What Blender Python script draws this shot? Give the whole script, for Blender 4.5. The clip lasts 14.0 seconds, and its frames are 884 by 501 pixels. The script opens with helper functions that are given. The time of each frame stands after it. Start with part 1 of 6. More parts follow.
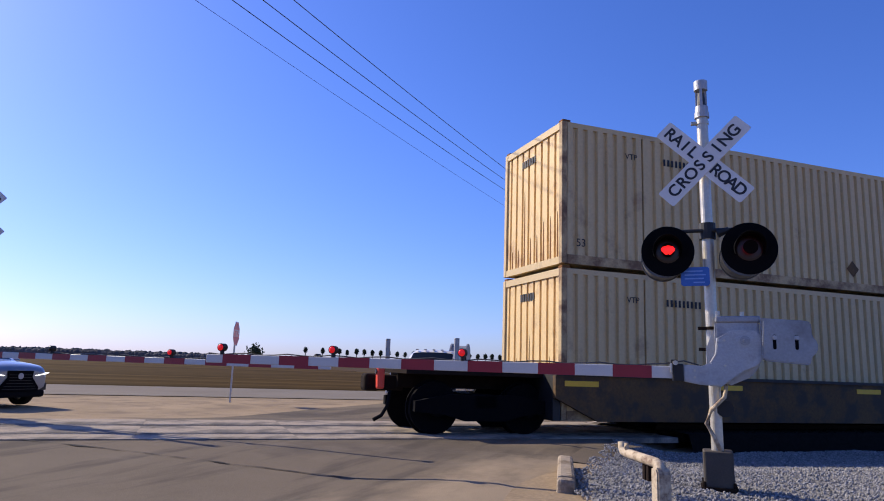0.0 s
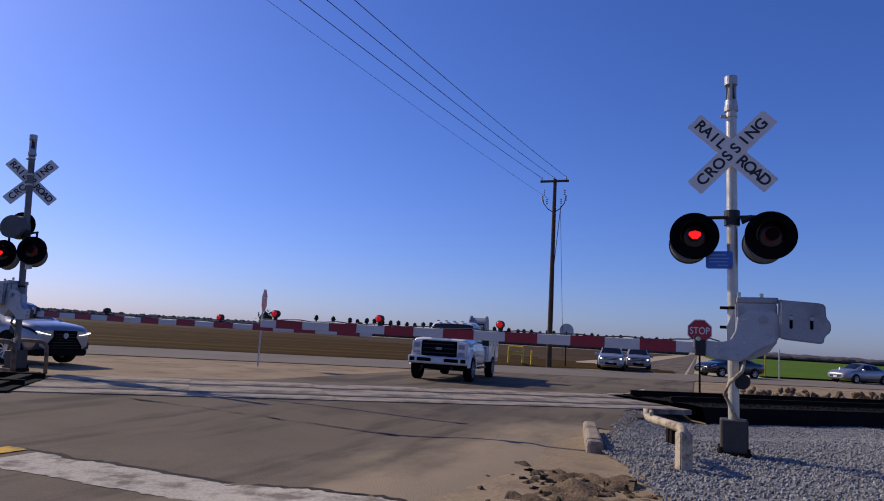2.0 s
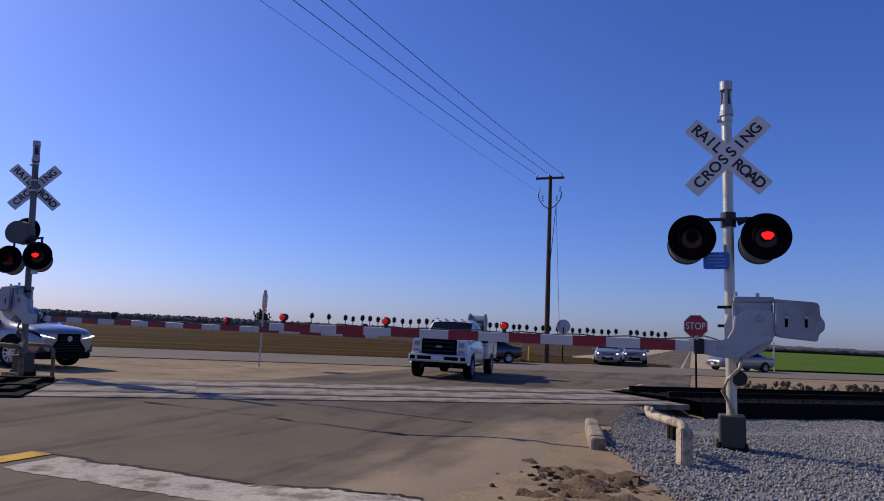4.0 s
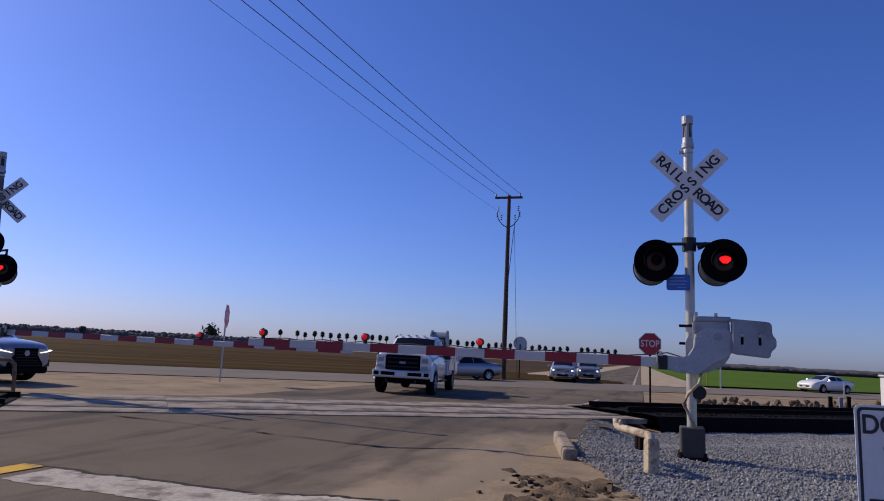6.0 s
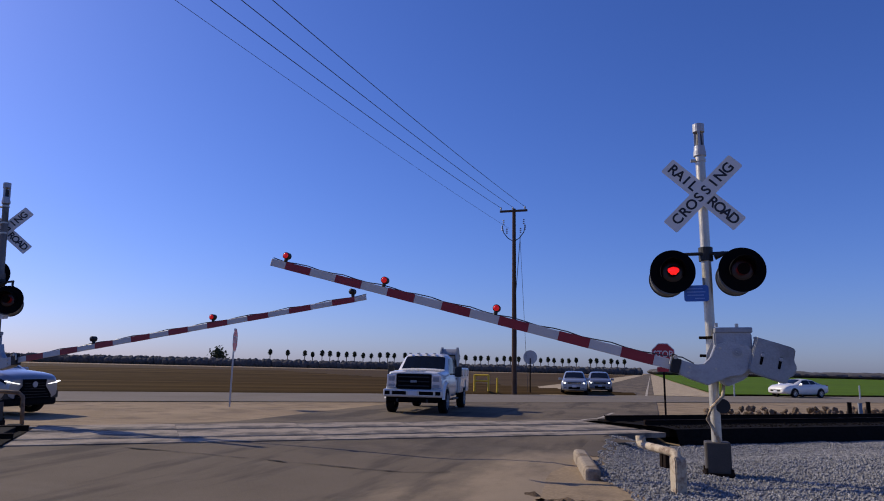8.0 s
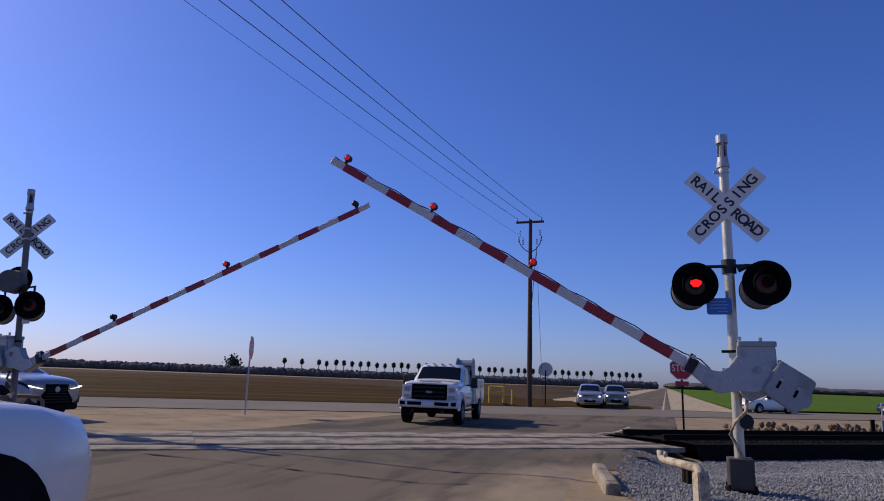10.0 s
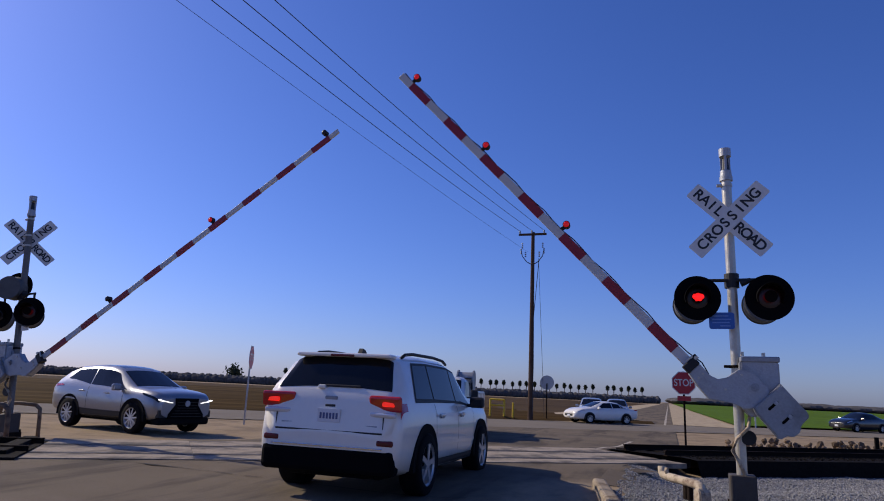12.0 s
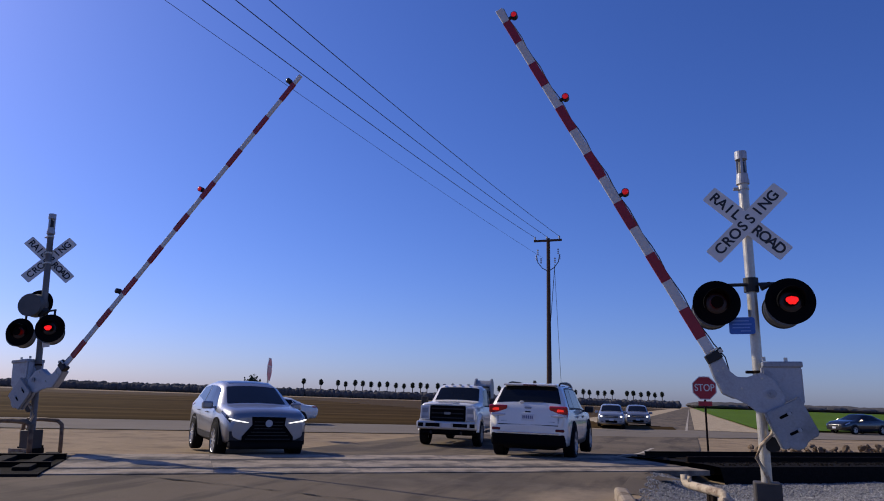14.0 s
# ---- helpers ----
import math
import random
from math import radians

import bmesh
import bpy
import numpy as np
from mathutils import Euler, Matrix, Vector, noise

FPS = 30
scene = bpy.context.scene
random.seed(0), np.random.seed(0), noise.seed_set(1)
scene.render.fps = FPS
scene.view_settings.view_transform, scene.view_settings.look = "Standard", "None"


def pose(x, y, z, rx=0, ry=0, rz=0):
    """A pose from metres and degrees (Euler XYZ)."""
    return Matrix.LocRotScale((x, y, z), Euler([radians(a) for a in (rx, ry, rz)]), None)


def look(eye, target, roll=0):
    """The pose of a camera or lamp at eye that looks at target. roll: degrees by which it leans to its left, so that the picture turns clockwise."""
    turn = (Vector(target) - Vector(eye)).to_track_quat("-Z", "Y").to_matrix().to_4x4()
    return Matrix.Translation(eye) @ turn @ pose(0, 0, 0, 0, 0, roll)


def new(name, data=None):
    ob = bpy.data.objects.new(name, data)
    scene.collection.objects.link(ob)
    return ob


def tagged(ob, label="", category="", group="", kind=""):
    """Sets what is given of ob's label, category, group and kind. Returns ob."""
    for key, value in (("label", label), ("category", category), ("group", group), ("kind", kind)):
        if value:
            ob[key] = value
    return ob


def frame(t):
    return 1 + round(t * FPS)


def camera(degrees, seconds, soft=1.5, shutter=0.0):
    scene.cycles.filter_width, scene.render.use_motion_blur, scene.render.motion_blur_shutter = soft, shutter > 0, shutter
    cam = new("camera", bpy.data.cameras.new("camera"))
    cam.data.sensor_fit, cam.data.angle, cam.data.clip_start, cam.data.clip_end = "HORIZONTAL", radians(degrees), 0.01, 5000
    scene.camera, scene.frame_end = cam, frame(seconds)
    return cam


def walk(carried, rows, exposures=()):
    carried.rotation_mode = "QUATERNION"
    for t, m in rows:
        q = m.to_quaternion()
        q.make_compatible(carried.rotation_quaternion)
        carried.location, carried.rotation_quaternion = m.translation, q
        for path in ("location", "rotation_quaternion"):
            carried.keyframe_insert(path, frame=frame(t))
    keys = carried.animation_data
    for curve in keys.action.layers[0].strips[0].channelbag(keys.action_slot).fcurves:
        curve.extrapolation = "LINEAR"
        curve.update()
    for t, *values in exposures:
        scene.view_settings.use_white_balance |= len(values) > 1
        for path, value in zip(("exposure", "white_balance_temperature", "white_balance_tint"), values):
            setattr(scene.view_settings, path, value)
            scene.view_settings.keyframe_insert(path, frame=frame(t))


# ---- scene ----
cam = camera(66.7, 14.0, soft=1.0)
PATH = [
    (0, (-0.266, -8.017, 1.191), (-0.949, -6.168, 1.534), 2.0),
    (0.5, (-0.405, -8.204, 1.195), (-1.048, -6.338, 1.522), 3.8),
    (1, (-0.452, -8.319, 1.184), (-1.231, -6.509, 1.524), 4.5),
    (1.5, (-0.373, -8.473, 1.151), (-1.14, -6.648, 1.434), 2.6),
    (2, (-0.409, -8.753, 1.149), (-1.123, -6.903, 1.408), 3.5),
    (2.5, (-0.409, -8.933, 1.143), (-1.087, -7.07, 1.406), 2.7),
    (3, (-0.353, -8.997, 1.159), (-1.053, -7.139, 1.403), 2.3),
    (3.2, (-0.368, -8.985, 1.172), (-1.088, -7.136, 1.424), 1.9),
    (5.3, (-0.593, -9.309, 1.23), (-1.24, -7.433, 1.479), 4.5),
    (5.5, (-0.616, -9.39, 1.223), (-1.223, -7.512, 1.54), 3.6),
    (6, (-0.646, -9.491, 1.182), (-1.216, -7.599, 1.485), 3.1),
    (6.5, (-0.667, -9.507, 1.195), (-1.219, -7.601, 1.447), 1.6),
    (7, (-0.708, -9.469, 1.22), (-1.276, -7.572, 1.503), 1.8),
    (7.5, (-0.735, -9.408, 1.231), (-1.317, -7.526, 1.575), 2.3),
    (8, (-0.778, -9.369, 1.245), (-1.361, -7.487, 1.592), 1.3),
    (8.5, (-0.825, -9.363, 1.234), (-1.431, -7.491, 1.593), 1.6),
    (11, (-0.849, -9.326, 1.236), (-1.478, -7.467, 1.62), 2.3),
    (11.5, (-0.849, -9.303, 1.231), (-1.483, -7.447, 1.627), 2.5),
    (12, (-0.839, -9.294, 1.238), (-1.47, -7.441, 1.648), 2.8),
    (12.5, (-0.879, -9.274, 1.254), (-1.553, -7.435, 1.663), 2.0),
    (13, (-0.86, -9.281, 1.26), (-1.537, -7.443, 1.665), 2.3),
    (13.5, (-0.859, -9.273, 1.263), (-1.539, -7.441, 1.685), 2.3),
    (14, (-0.842, -9.282, 1.269), (-1.515, -7.448, 1.7), 1.9),
]
walk(cam, [(t, look(eye, target, roll)) for t, eye, target, roll in PATH], [(0, 0.5), (0.2, 0.42), (0.4, 0.1), (0.6, -0.08), (1.0, -0.11), (14, -0.12)])

# world, sun, exposure
SUN_AZ = math.degrees(math.atan2(-0.985, 0.15))
SUN_EL = 34
world = bpy.data.worlds.new("sky")
scene.world = world
world.use_nodes = True
wn = world.node_tree
sky = wn.nodes.new("ShaderNodeTexSky")
sky.sky_type = "NISHITA"
sky.sun_disc = False
sky.sun_elevation = radians(SUN_EL)
sky.sun_rotation = radians(SUN_AZ)
sky.air_density = 1.0
sky.dust_density = 0.75
sky.ozone_density = 4.0
tone = wn.nodes.new("ShaderNodeMix")
tone.data_type, tone.blend_type = "RGBA", "MULTIPLY"
tone.inputs[0].default_value = 1.0
tone.inputs[7].default_value = (0.88, 0.95, 1.58, 1)
wn.links.new(sky.outputs[0], tone.inputs[6])
rich = wn.nodes.new("ShaderNodeHueSaturation")
rich.inputs["Saturation"].default_value = 1.07
rich.inputs["Value"].default_value = 1.05
wn.links.new(tone.outputs[2], rich.inputs["Color"])
wn.links.new(rich.outputs[0], wn.nodes["Background"].inputs[0])
wn.nodes["Background"].inputs[1].default_value = 0.082
sun = new("sun", bpy.data.lights.new("sun", "SUN"))
sun.data.energy = 4.3
sun.data.angle = radians(0.53)
sun.data.color = (1.0, 0.87, 0.68)
_d = Vector((math.sin(radians(SUN_AZ)) * math.cos(radians(SUN_EL)), math.cos(radians(SUN_AZ)) * math.cos(radians(SUN_EL)), math.sin(radians(SUN_EL))))
sun.matrix_world = look(_d * 50, (0, 0, 0))


# ---- materials ----
def mat(name, col, rough=0.6, metal=0.0, var=0.15, scale=6.0, fine=60.0, bump=0.0, emit=0.0, stain=None, stain_at=0.62, stain_scale=2.0, rand=0.0, coat=0.0, trans=0.0):
    """A surface with two scales of tone, optional stains, bump and random tone per object."""
    m = bpy.data.materials.new(name)
    m.use_nodes = True
    nt = m.node_tree
    b = nt.nodes["Principled BSDF"]
    b.inputs["Roughness"].default_value = rough
    b.inputs["Metallic"].default_value = metal
    if rough >= 0.85:
        b.inputs["Specular IOR Level"].default_value = 0.08
    b.inputs["Coat Weight"].default_value = coat
    b.inputs["Transmission Weight"].default_value = trans
    tc = nt.nodes.new("ShaderNodeTexCoord")
    n1 = nt.nodes.new("ShaderNodeTexNoise")
    n1.inputs["Scale"].default_value = scale
    n1.inputs["Detail"].default_value = 4
    n2 = nt.nodes.new("ShaderNodeTexNoise")
    n2.inputs["Scale"].default_value = fine
    n2.inputs["Detail"].default_value = 3
    for n in (n1, n2):
        nt.links.new(tc.outputs["Object"], n.inputs["Vector"])
    add = nt.nodes.new("ShaderNodeMath")
    add.operation = "ADD"
    nt.links.new(n1.outputs[0], add.inputs[0])
    nt.links.new(n2.outputs[0], add.inputs[1])
    ramp = nt.nodes.new("ShaderNodeValToRGB")
    ramp.color_ramp.elements[0].position = 0.3
    ramp.color_ramp.elements[1].position = 0.7
    lo = [c * (1 - var) for c in col]
    hi = [min(1, c * (1 + var)) for c in col]
    ramp.color_ramp.elements[0].color = (*lo, 1)
    ramp.color_ramp.elements[1].color = (*hi, 1)
    half = nt.nodes.new("ShaderNodeMath")
    half.operation = "MULTIPLY"
    half.inputs[1].default_value = 0.5
    nt.links.new(add.outputs[0], half.inputs[0])
    nt.links.new(half.outputs[0], ramp.inputs[0])
    out = ramp.outputs[0]
    if stain:
        n3 = nt.nodes.new("ShaderNodeTexNoise")
        n3.inputs["Scale"].default_value = stain_scale
        n3.inputs["Detail"].default_value = 6
        n3.inputs["Roughness"].default_value = 0.65
        nt.links.new(tc.outputs["Object"], n3.inputs["Vector"])
        r3 = nt.nodes.new("ShaderNodeValToRGB")
        r3.color_ramp.elements[0].position = stain_at - 0.06
        r3.color_ramp.elements[1].position = stain_at + 0.1
        nt.links.new(n3.outputs[0], r3.inputs[0])
        mx = nt.nodes.new("ShaderNodeMix")
        mx.data_type = "RGBA"
        nt.links.new(r3.outputs[0], mx.inputs[0])
        nt.links.new(out, mx.inputs[6])
        mx.inputs[7].default_value = (*stain, 1)
        out = mx.outputs[2]
    if rand:
        oi = nt.nodes.new("ShaderNodeObjectInfo")
        hs = nt.nodes.new("ShaderNodeHueSaturation")
        mr = nt.nodes.new("ShaderNodeMapRange")
        mr.inputs[3].default_value = 1 - rand
        mr.inputs[4].default_value = 1 + rand
        nt.links.new(oi.outputs["Random"], mr.inputs[0])
        nt.links.new(mr.outputs[0], hs.inputs["Value"])
        nt.links.new(out, hs.inputs["Color"])
        out = hs.outputs[0]
    nt.links.new(out, b.inputs["Base Color"])
    if bump:
        bp = nt.nodes.new("ShaderNodeBump")
        bp.inputs["Strength"].default_value = bump
        bp.inputs["Distance"].default_value = 0.02
        nt.links.new(n2.outputs[0], bp.inputs["Height"])
        nt.links.new(bp.outputs[0], b.inputs["Normal"])
    if emit:
        b.inputs["Emission Color"].default_value = (*col, 1)
        b.inputs["Emission Strength"].default_value = emit
    return m


ASPHALT = mat("asphalt", (0.146, 0.117, 0.085), 0.95, var=0.22, scale=0.5, fine=70, bump=0.35, stain=(0.085, 0.071, 0.057), stain_at=0.56, stain_scale=0.22)


def road_surface():
    """Asphalt with dark wheel tracks and dirt blown over its right edge."""
    m = ASPHALT.copy()
    m.name = "dusty_asphalt"
    nt = m.node_tree
    b = nt.nodes["Principled BSDF"]
    old = b.inputs["Base Color"].links[0].from_socket
    tc = nt.nodes.new("ShaderNodeTexCoord")
    sep = nt.nodes.new("ShaderNodeSeparateXYZ")
    nt.links.new(tc.outputs["Object"], sep.inputs[0])

    def node(op, a, c, d=None):
        n = nt.nodes.new("ShaderNodeMath")
        n.operation = op
        for i, v in enumerate((a, c) if d is None else (a, c, d)):
            if isinstance(v, (int, float)):
                n.inputs[i].default_value = v
            else:
                nt.links.new(v, n.inputs[i])
        return n.outputs[0]

    def cloud(sx, sy, detail=6):
        mp = nt.nodes.new("ShaderNodeMapping")
        mp.inputs["Scale"].default_value = (sx, sy, 1)
        nt.links.new(tc.outputs["Object"], mp.inputs[0])
        n = nt.nodes.new("ShaderNodeTexNoise")
        n.inputs["Scale"].default_value = 1.0
        n.inputs["Detail"].default_value = detail
        n.inputs["Roughness"].default_value = 0.65
        nt.links.new(mp.outputs[0], n.inputs["Vector"])
        return n.outputs[0]

    def ramp(v, lo, hi):
        n = nt.nodes.new("ShaderNodeMapRange")
        n.interpolation_type = "SMOOTHSTEP"
        n.inputs[1].default_value, n.inputs[2].default_value = lo, hi
        nt.links.new(v, n.inputs[0])
        return n.outputs[0]

    def blend(f, a, colour):
        n = nt.nodes.new("ShaderNodeMix")
        n.data_type = "RGBA"
        nt.links.new(f, n.inputs[0])
        nt.links.new(a, n.inputs[6])
        n.inputs[7].default_value = (*colour, 1)
        return n.outputs[2]
    # wheel tracks run along the lane
    streak = node("MULTIPLY", ramp(cloud(1.1, 0.16, 4), 0.47, 0.62), 0.75)
    out = blend(streak, old, (0.068, 0.057, 0.047))
    # dirt thickens towards the verge, this side of the tracks
    x = node("ADD", sep.outputs[0], node("MULTIPLY", node("SUBTRACT", cloud(0.9, 0.45), 0.5), 4.2))
    x = node("SUBTRACT", x, node("MULTIPLY", sep.outputs[1], 0.16))
    near = node("SUBTRACT", 1.0, ramp(sep.outputs[1], 1.0, 3.2))
    f = node("MULTIPLY", node("MULTIPLY", ramp(x, -3.4, -1.7), near), 0.92)
    out = blend(f, out, (0.31, 0.24, 0.16))
    dust = node("MULTIPLY", ramp(cloud(0.35, 0.5), 0.5, 0.68), 0.45)
    out = blend(dust, out, (0.185, 0.152, 0.118))
    nt.links.new(out, b.inputs["Base Color"])
    return m


ROAD_SURFACE = road_surface()
ASPHALT_FAR = mat("worn_asphalt", (0.18, 0.155, 0.125), 0.95, var=0.18, scale=0.3, fine=40, bump=0.2)
DIRT = mat("dry_dirt", (0.28, 0.21, 0.132), 0.95, var=0.25, scale=0.6, fine=25, bump=0.4, stain=(0.19, 0.142, 0.095), stain_at=0.55, stain_scale=0.9)
SAND = mat("sandy_dirt", (0.40, 0.32, 0.215), 0.95, var=0.2, scale=1.2, fine=40, bump=0.4, stain=(0.27, 0.21, 0.145), stain_at=0.55, stain_scale=1.6)
BROWN_SOIL = mat("brown_soil", (0.047, 0.027, 0.008), 0.95, var=0.3, scale=0.03, fine=0.6, bump=0.5)


def furrowed(m, turn, pale):
    """Long pale streaks of drier soil along the furrows."""
    nt = m.node_tree
    b = nt.nodes["Principled BSDF"]
    old = b.inputs["Base Color"].links[0].from_socket
    tc = nt.nodes.new("ShaderNodeTexCoord")
    mp = nt.nodes.new("ShaderNodeMapping")
    mp.inputs["Scale"].default_value = (0.006, 0.35, 1)
    n = nt.nodes.new("ShaderNodeTexNoise")
    n.inputs["Scale"].default_value = 1.0
    n.inputs["Detail"].default_value = 5
    r = nt.nodes.new("ShaderNodeMapRange")
    r.inputs[1].default_value, r.inputs[2].default_value, r.inputs[4].default_value = 0.45, 0.68, turn
    mx = nt.nodes.new("ShaderNodeMix")
    mx.data_type = "RGBA"
    mx.inputs[7].default_value = (*pale, 1)
    nt.links.new(tc.outputs["Object"], mp.inputs[0])
    nt.links.new(mp.outputs[0], n.inputs["Vector"])
    nt.links.new(n.outputs[0], r.inputs[0])
    nt.links.new(r.outputs[0], mx.inputs[0])
    nt.links.new(old, mx.inputs[6])
    nt.links.new(mx.outputs[2], b.inputs["Base Color"])


furrowed(BROWN_SOIL, 0.8, (0.105, 0.066, 0.024))
GREEN_CROP = mat("green_crop", (0.07, 0.125, 0.003), 0.9, var=0.3, scale=0.05, fine=1.5, bump=0.6)
GRAVEL = mat("gravel_bed", (0.20, 0.197, 0.195), 0.9, var=0.5, scale=14, fine=38, bump=1.0)
STONE = mat("gravel_stone", (0.25, 0.243, 0.235), 0.85, var=0.8, scale=16, fine=34, bump=0.3)
# near-black: the shade on the bed's side is painted in, besides oil
BALLAST_SHADED = mat("shaded_oily_ballast", (0.009, 0.0075, 0.0065), 1.0, var=0.5, scale=14, fine=40, bump=0.6)
RUBBLE = mat("rubble", (0.17, 0.122, 0.08), 0.9, var=0.4, scale=5, fine=30, bump=0.6, rand=0.5)
KERB = mat("dirty_kerb_concrete", (0.32, 0.265, 0.20), 0.9, var=0.25, scale=5, fine=50, bump=0.5, stain=(0.17, 0.13, 0.09), stain_at=0.54, stain_scale=4)
PANEL = mat("crossing_panel", (0.33, 0.275, 0.215), 0.85, var=0.3, scale=1.0, fine=30, bump=0.3, stain=(0.12, 0.105, 0.09), stain_at=0.5, stain_scale=0.9)
RAIL_STEEL = mat("rail_steel", (0.12, 0.105, 0.09), 0.65, 0.2, var=0.25)
# rust and ties also darkened to carry the shade of the track bed
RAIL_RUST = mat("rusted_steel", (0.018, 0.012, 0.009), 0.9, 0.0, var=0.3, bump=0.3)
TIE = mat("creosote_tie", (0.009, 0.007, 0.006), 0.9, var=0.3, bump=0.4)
LINE_WHITE = mat("worn_white_paint", (0.46, 0.41, 0.34), 0.95, var=0.3, scale=3, fine=40, bump=0.3, stain=(0.19, 0.16, 0.13), stain_at=0.52, stain_scale=3.0)
LINE_YELLOW = mat("worn_yellow_paint", (0.60, 0.36, 0.06), 0.85, var=0.15, stain=(0.2, 0.15, 0.09), stain_at=0.6, stain_scale=5)
CRACK = mat("tar_crack", (0.045, 0.04, 0.035), 0.9, var=0.3)
# far mast steel: its shade is put into the colour, along with weathering
SHADED_STEEL = mat("weathered_shaded_steel", (0.15, 0.145, 0.14), 0.6, 0.3, var=0.25, scale=3, fine=30, bump=0.1, stain=(0.10, 0.08, 0.06), stain_at=0.55)
GALV = mat("galvanized_steel", (0.50, 0.47, 0.40), 0.42, 0.55, var=0.14, scale=3, fine=30, bump=0.1, stain=(0.36, 0.32, 0.25), stain_at=0.6)
ALU = mat("cast_aluminium", (0.38, 0.39, 0.41), 0.5, 0.35, var=0.12, scale=5, fine=40, bump=0.15, stain=(0.27, 0.27, 0.28), stain_at=0.6, stain_scale=3)
ALU_DARK = mat("weathered_aluminium", (0.30, 0.31, 0.325), 0.5, 0.4, var=0.15, scale=4, fine=40, bump=0.15, stain=(0.21, 0.21, 0.215), stain_at=0.6)
SIGN_WHITE = mat("sign_sheeting", (0.66, 0.65, 0.62), 0.45, var=0.06, scale=2, fine=30)
SIGN_BLACK = mat("sign_black", (0.015, 0.015, 0.018), 0.5, var=0.1)
SIGN_RED = mat("sign_red", (0.42, 0.02, 0.03), 0.45, var=0.1)
SIGN_FADED = mat("faded_sign_red", (0.75, 0.24, 0.22), 0.5, var=0.1)
SIGN_BLUE = mat("sign_blue", (0.03, 0.12, 0.42), 0.45, var=0.1)
SIGN_GREY = mat("sign_back", (0.45, 0.46, 0.47), 0.45, 0.4, var=0.1)
FLAT_BLACK = mat("flat_black_paint", (0.004, 0.004, 0.005), 0.95, var=0.2)
HOOD_GREY = mat("dull_grey_drum", (0.10, 0.10, 0.096), 0.7, var=0.15, scale=5, stain=(0.08, 0.078, 0.075), stain_at=0.6)
LAMP_BACK = mat("lamp_back", (0.006, 0.003, 0.003), 0.9, var=0.1)
BLACK_PAINT = mat("black_paint", (0.007, 0.007, 0.008), 0.6, var=0.2)
LAMP_RED = mat("lit_red_lens", (1.0, 0.012, 0.01), 0.3, var=0.05, emit=1.1)
ARM_LAMP = mat("small_red_lens", (0.8, 0.01, 0.012), 0.3, var=0.05, emit=0.3)
FOOT_BOX = mat("dark_cast_iron", (0.055, 0.046, 0.038), 0.7, var=0.25, scale=6, bump=0.2)
LAMP_GLASS = mat("red_lens", (0.010, 0.001, 0.001), 0.35, var=0.05)
ARM_WHITE = mat("gate_white", (0.56, 0.54, 0.51), 0.5, var=0.08, scale=3, stain=(0.44, 0.42, 0.40), stain_at=0.66)
ARM_RED = mat("gate_red", (0.27, 0.01, 0.022), 0.45, var=0.1)
YELLOW_PIPE = mat("yellow_pipe", (0.65, 0.42, 0.02), 0.5, var=0.1)
POLE_WOOD = mat("pole_wood", (0.085, 0.055, 0.04), 0.85, var=0.3, scale=2, fine=30, bump=0.4)
WIRE = mat("wire_black", (0.035, 0.037, 0.045), 0.6, var=0.05)
GUARD_PAINT = mat("flaking_guard_paint", (0.46, 0.38, 0.27), 0.8, var=0.15, scale=8, fine=50, bump=0.3, stain=(0.15, 0.09, 0.055), stain_at=0.54, stain_scale=7)
RUSTY_PIPE = mat("rusty_pipe", (0.19, 0.125, 0.075), 0.8, var=0.25, scale=6, fine=40, bump=0.3, stain=(0.09, 0.05, 0.03), stain_at=0.52, stain_scale=5)
BOX_TAN = mat("container_tan", (0.56, 0.42, 0.215), 0.6, var=0.1, scale=0.8, fine=18, bump=0.1, stain=(0.30, 0.20, 0.11), stain_at=0.64, stain_scale=1.0)
BOX_WORN = mat("container_worn", (0.46, 0.33, 0.165), 0.7, var=0.2, scale=3, fine=18, bump=0.2, stain=(0.16, 0.085, 0.04), stain_at=0.5, stain_scale=1.6)
# brighter, warmer container tan for the end wall: its sunlight is in the colour
BOX_END_SUNLIT = mat("container_end_sunlit", (0.70, 0.50, 0.23), 0.6, var=0.12, scale=1.5, fine=18, bump=0.1, stain=(0.36, 0.20, 0.085), stain_at=0.6, stain_scale=1.3)
RUST = mat("rust_streak", (0.20, 0.09, 0.035), 0.85, var=0.4, scale=8)
CAR_YELLOW = mat("railcar_paint", (0.105, 0.055, 0.016), 0.8, var=0.35, scale=1.2, fine=20, stain=(0.05, 0.033, 0.02), stain_at=0.5)
REFLECT = mat("reflector_yellow", (0.72, 0.42, 0.02), 0.5, var=0.1)
BRIGHT_RED = mat("end_device_red", (0.72, 0.06, 0.03), 0.5, var=0.1)
TYRE = mat("tyre", (0.008, 0.008, 0.009), 0.85, var=0.2, bump=0.1)
RIM = mat("alloy_rim", (0.52, 0.52, 0.53), 0.35, 0.6, var=0.08)
CHROME_WORN = mat("dull_chrome", (0.58, 0.57, 0.55), 0.35, 0.5, var=0.08)
CHROME = mat("chrome", (0.72, 0.73, 0.75), 0.15, 0.95, var=0.03)
TRIM_BLACK = mat("black_plastic", (0.01, 0.01, 0.011), 0.6, var=0.15)
GLASS_DARK = mat("tinted_glass", (0.006, 0.007, 0.009), 0.08, var=0.05)
GLASS_DARK.node_tree.nodes["Principled BSDF"].inputs["Specular IOR Level"].default_value = 0.3
TAIL_RED = mat("tail_lamp", (0.42, 0.008, 0.012), 0.15, var=0.05, coat=0.6)
TAIL_DARK = mat("dark_red_reflector", (0.10, 0.006, 0.008), 0.25, var=0.05)
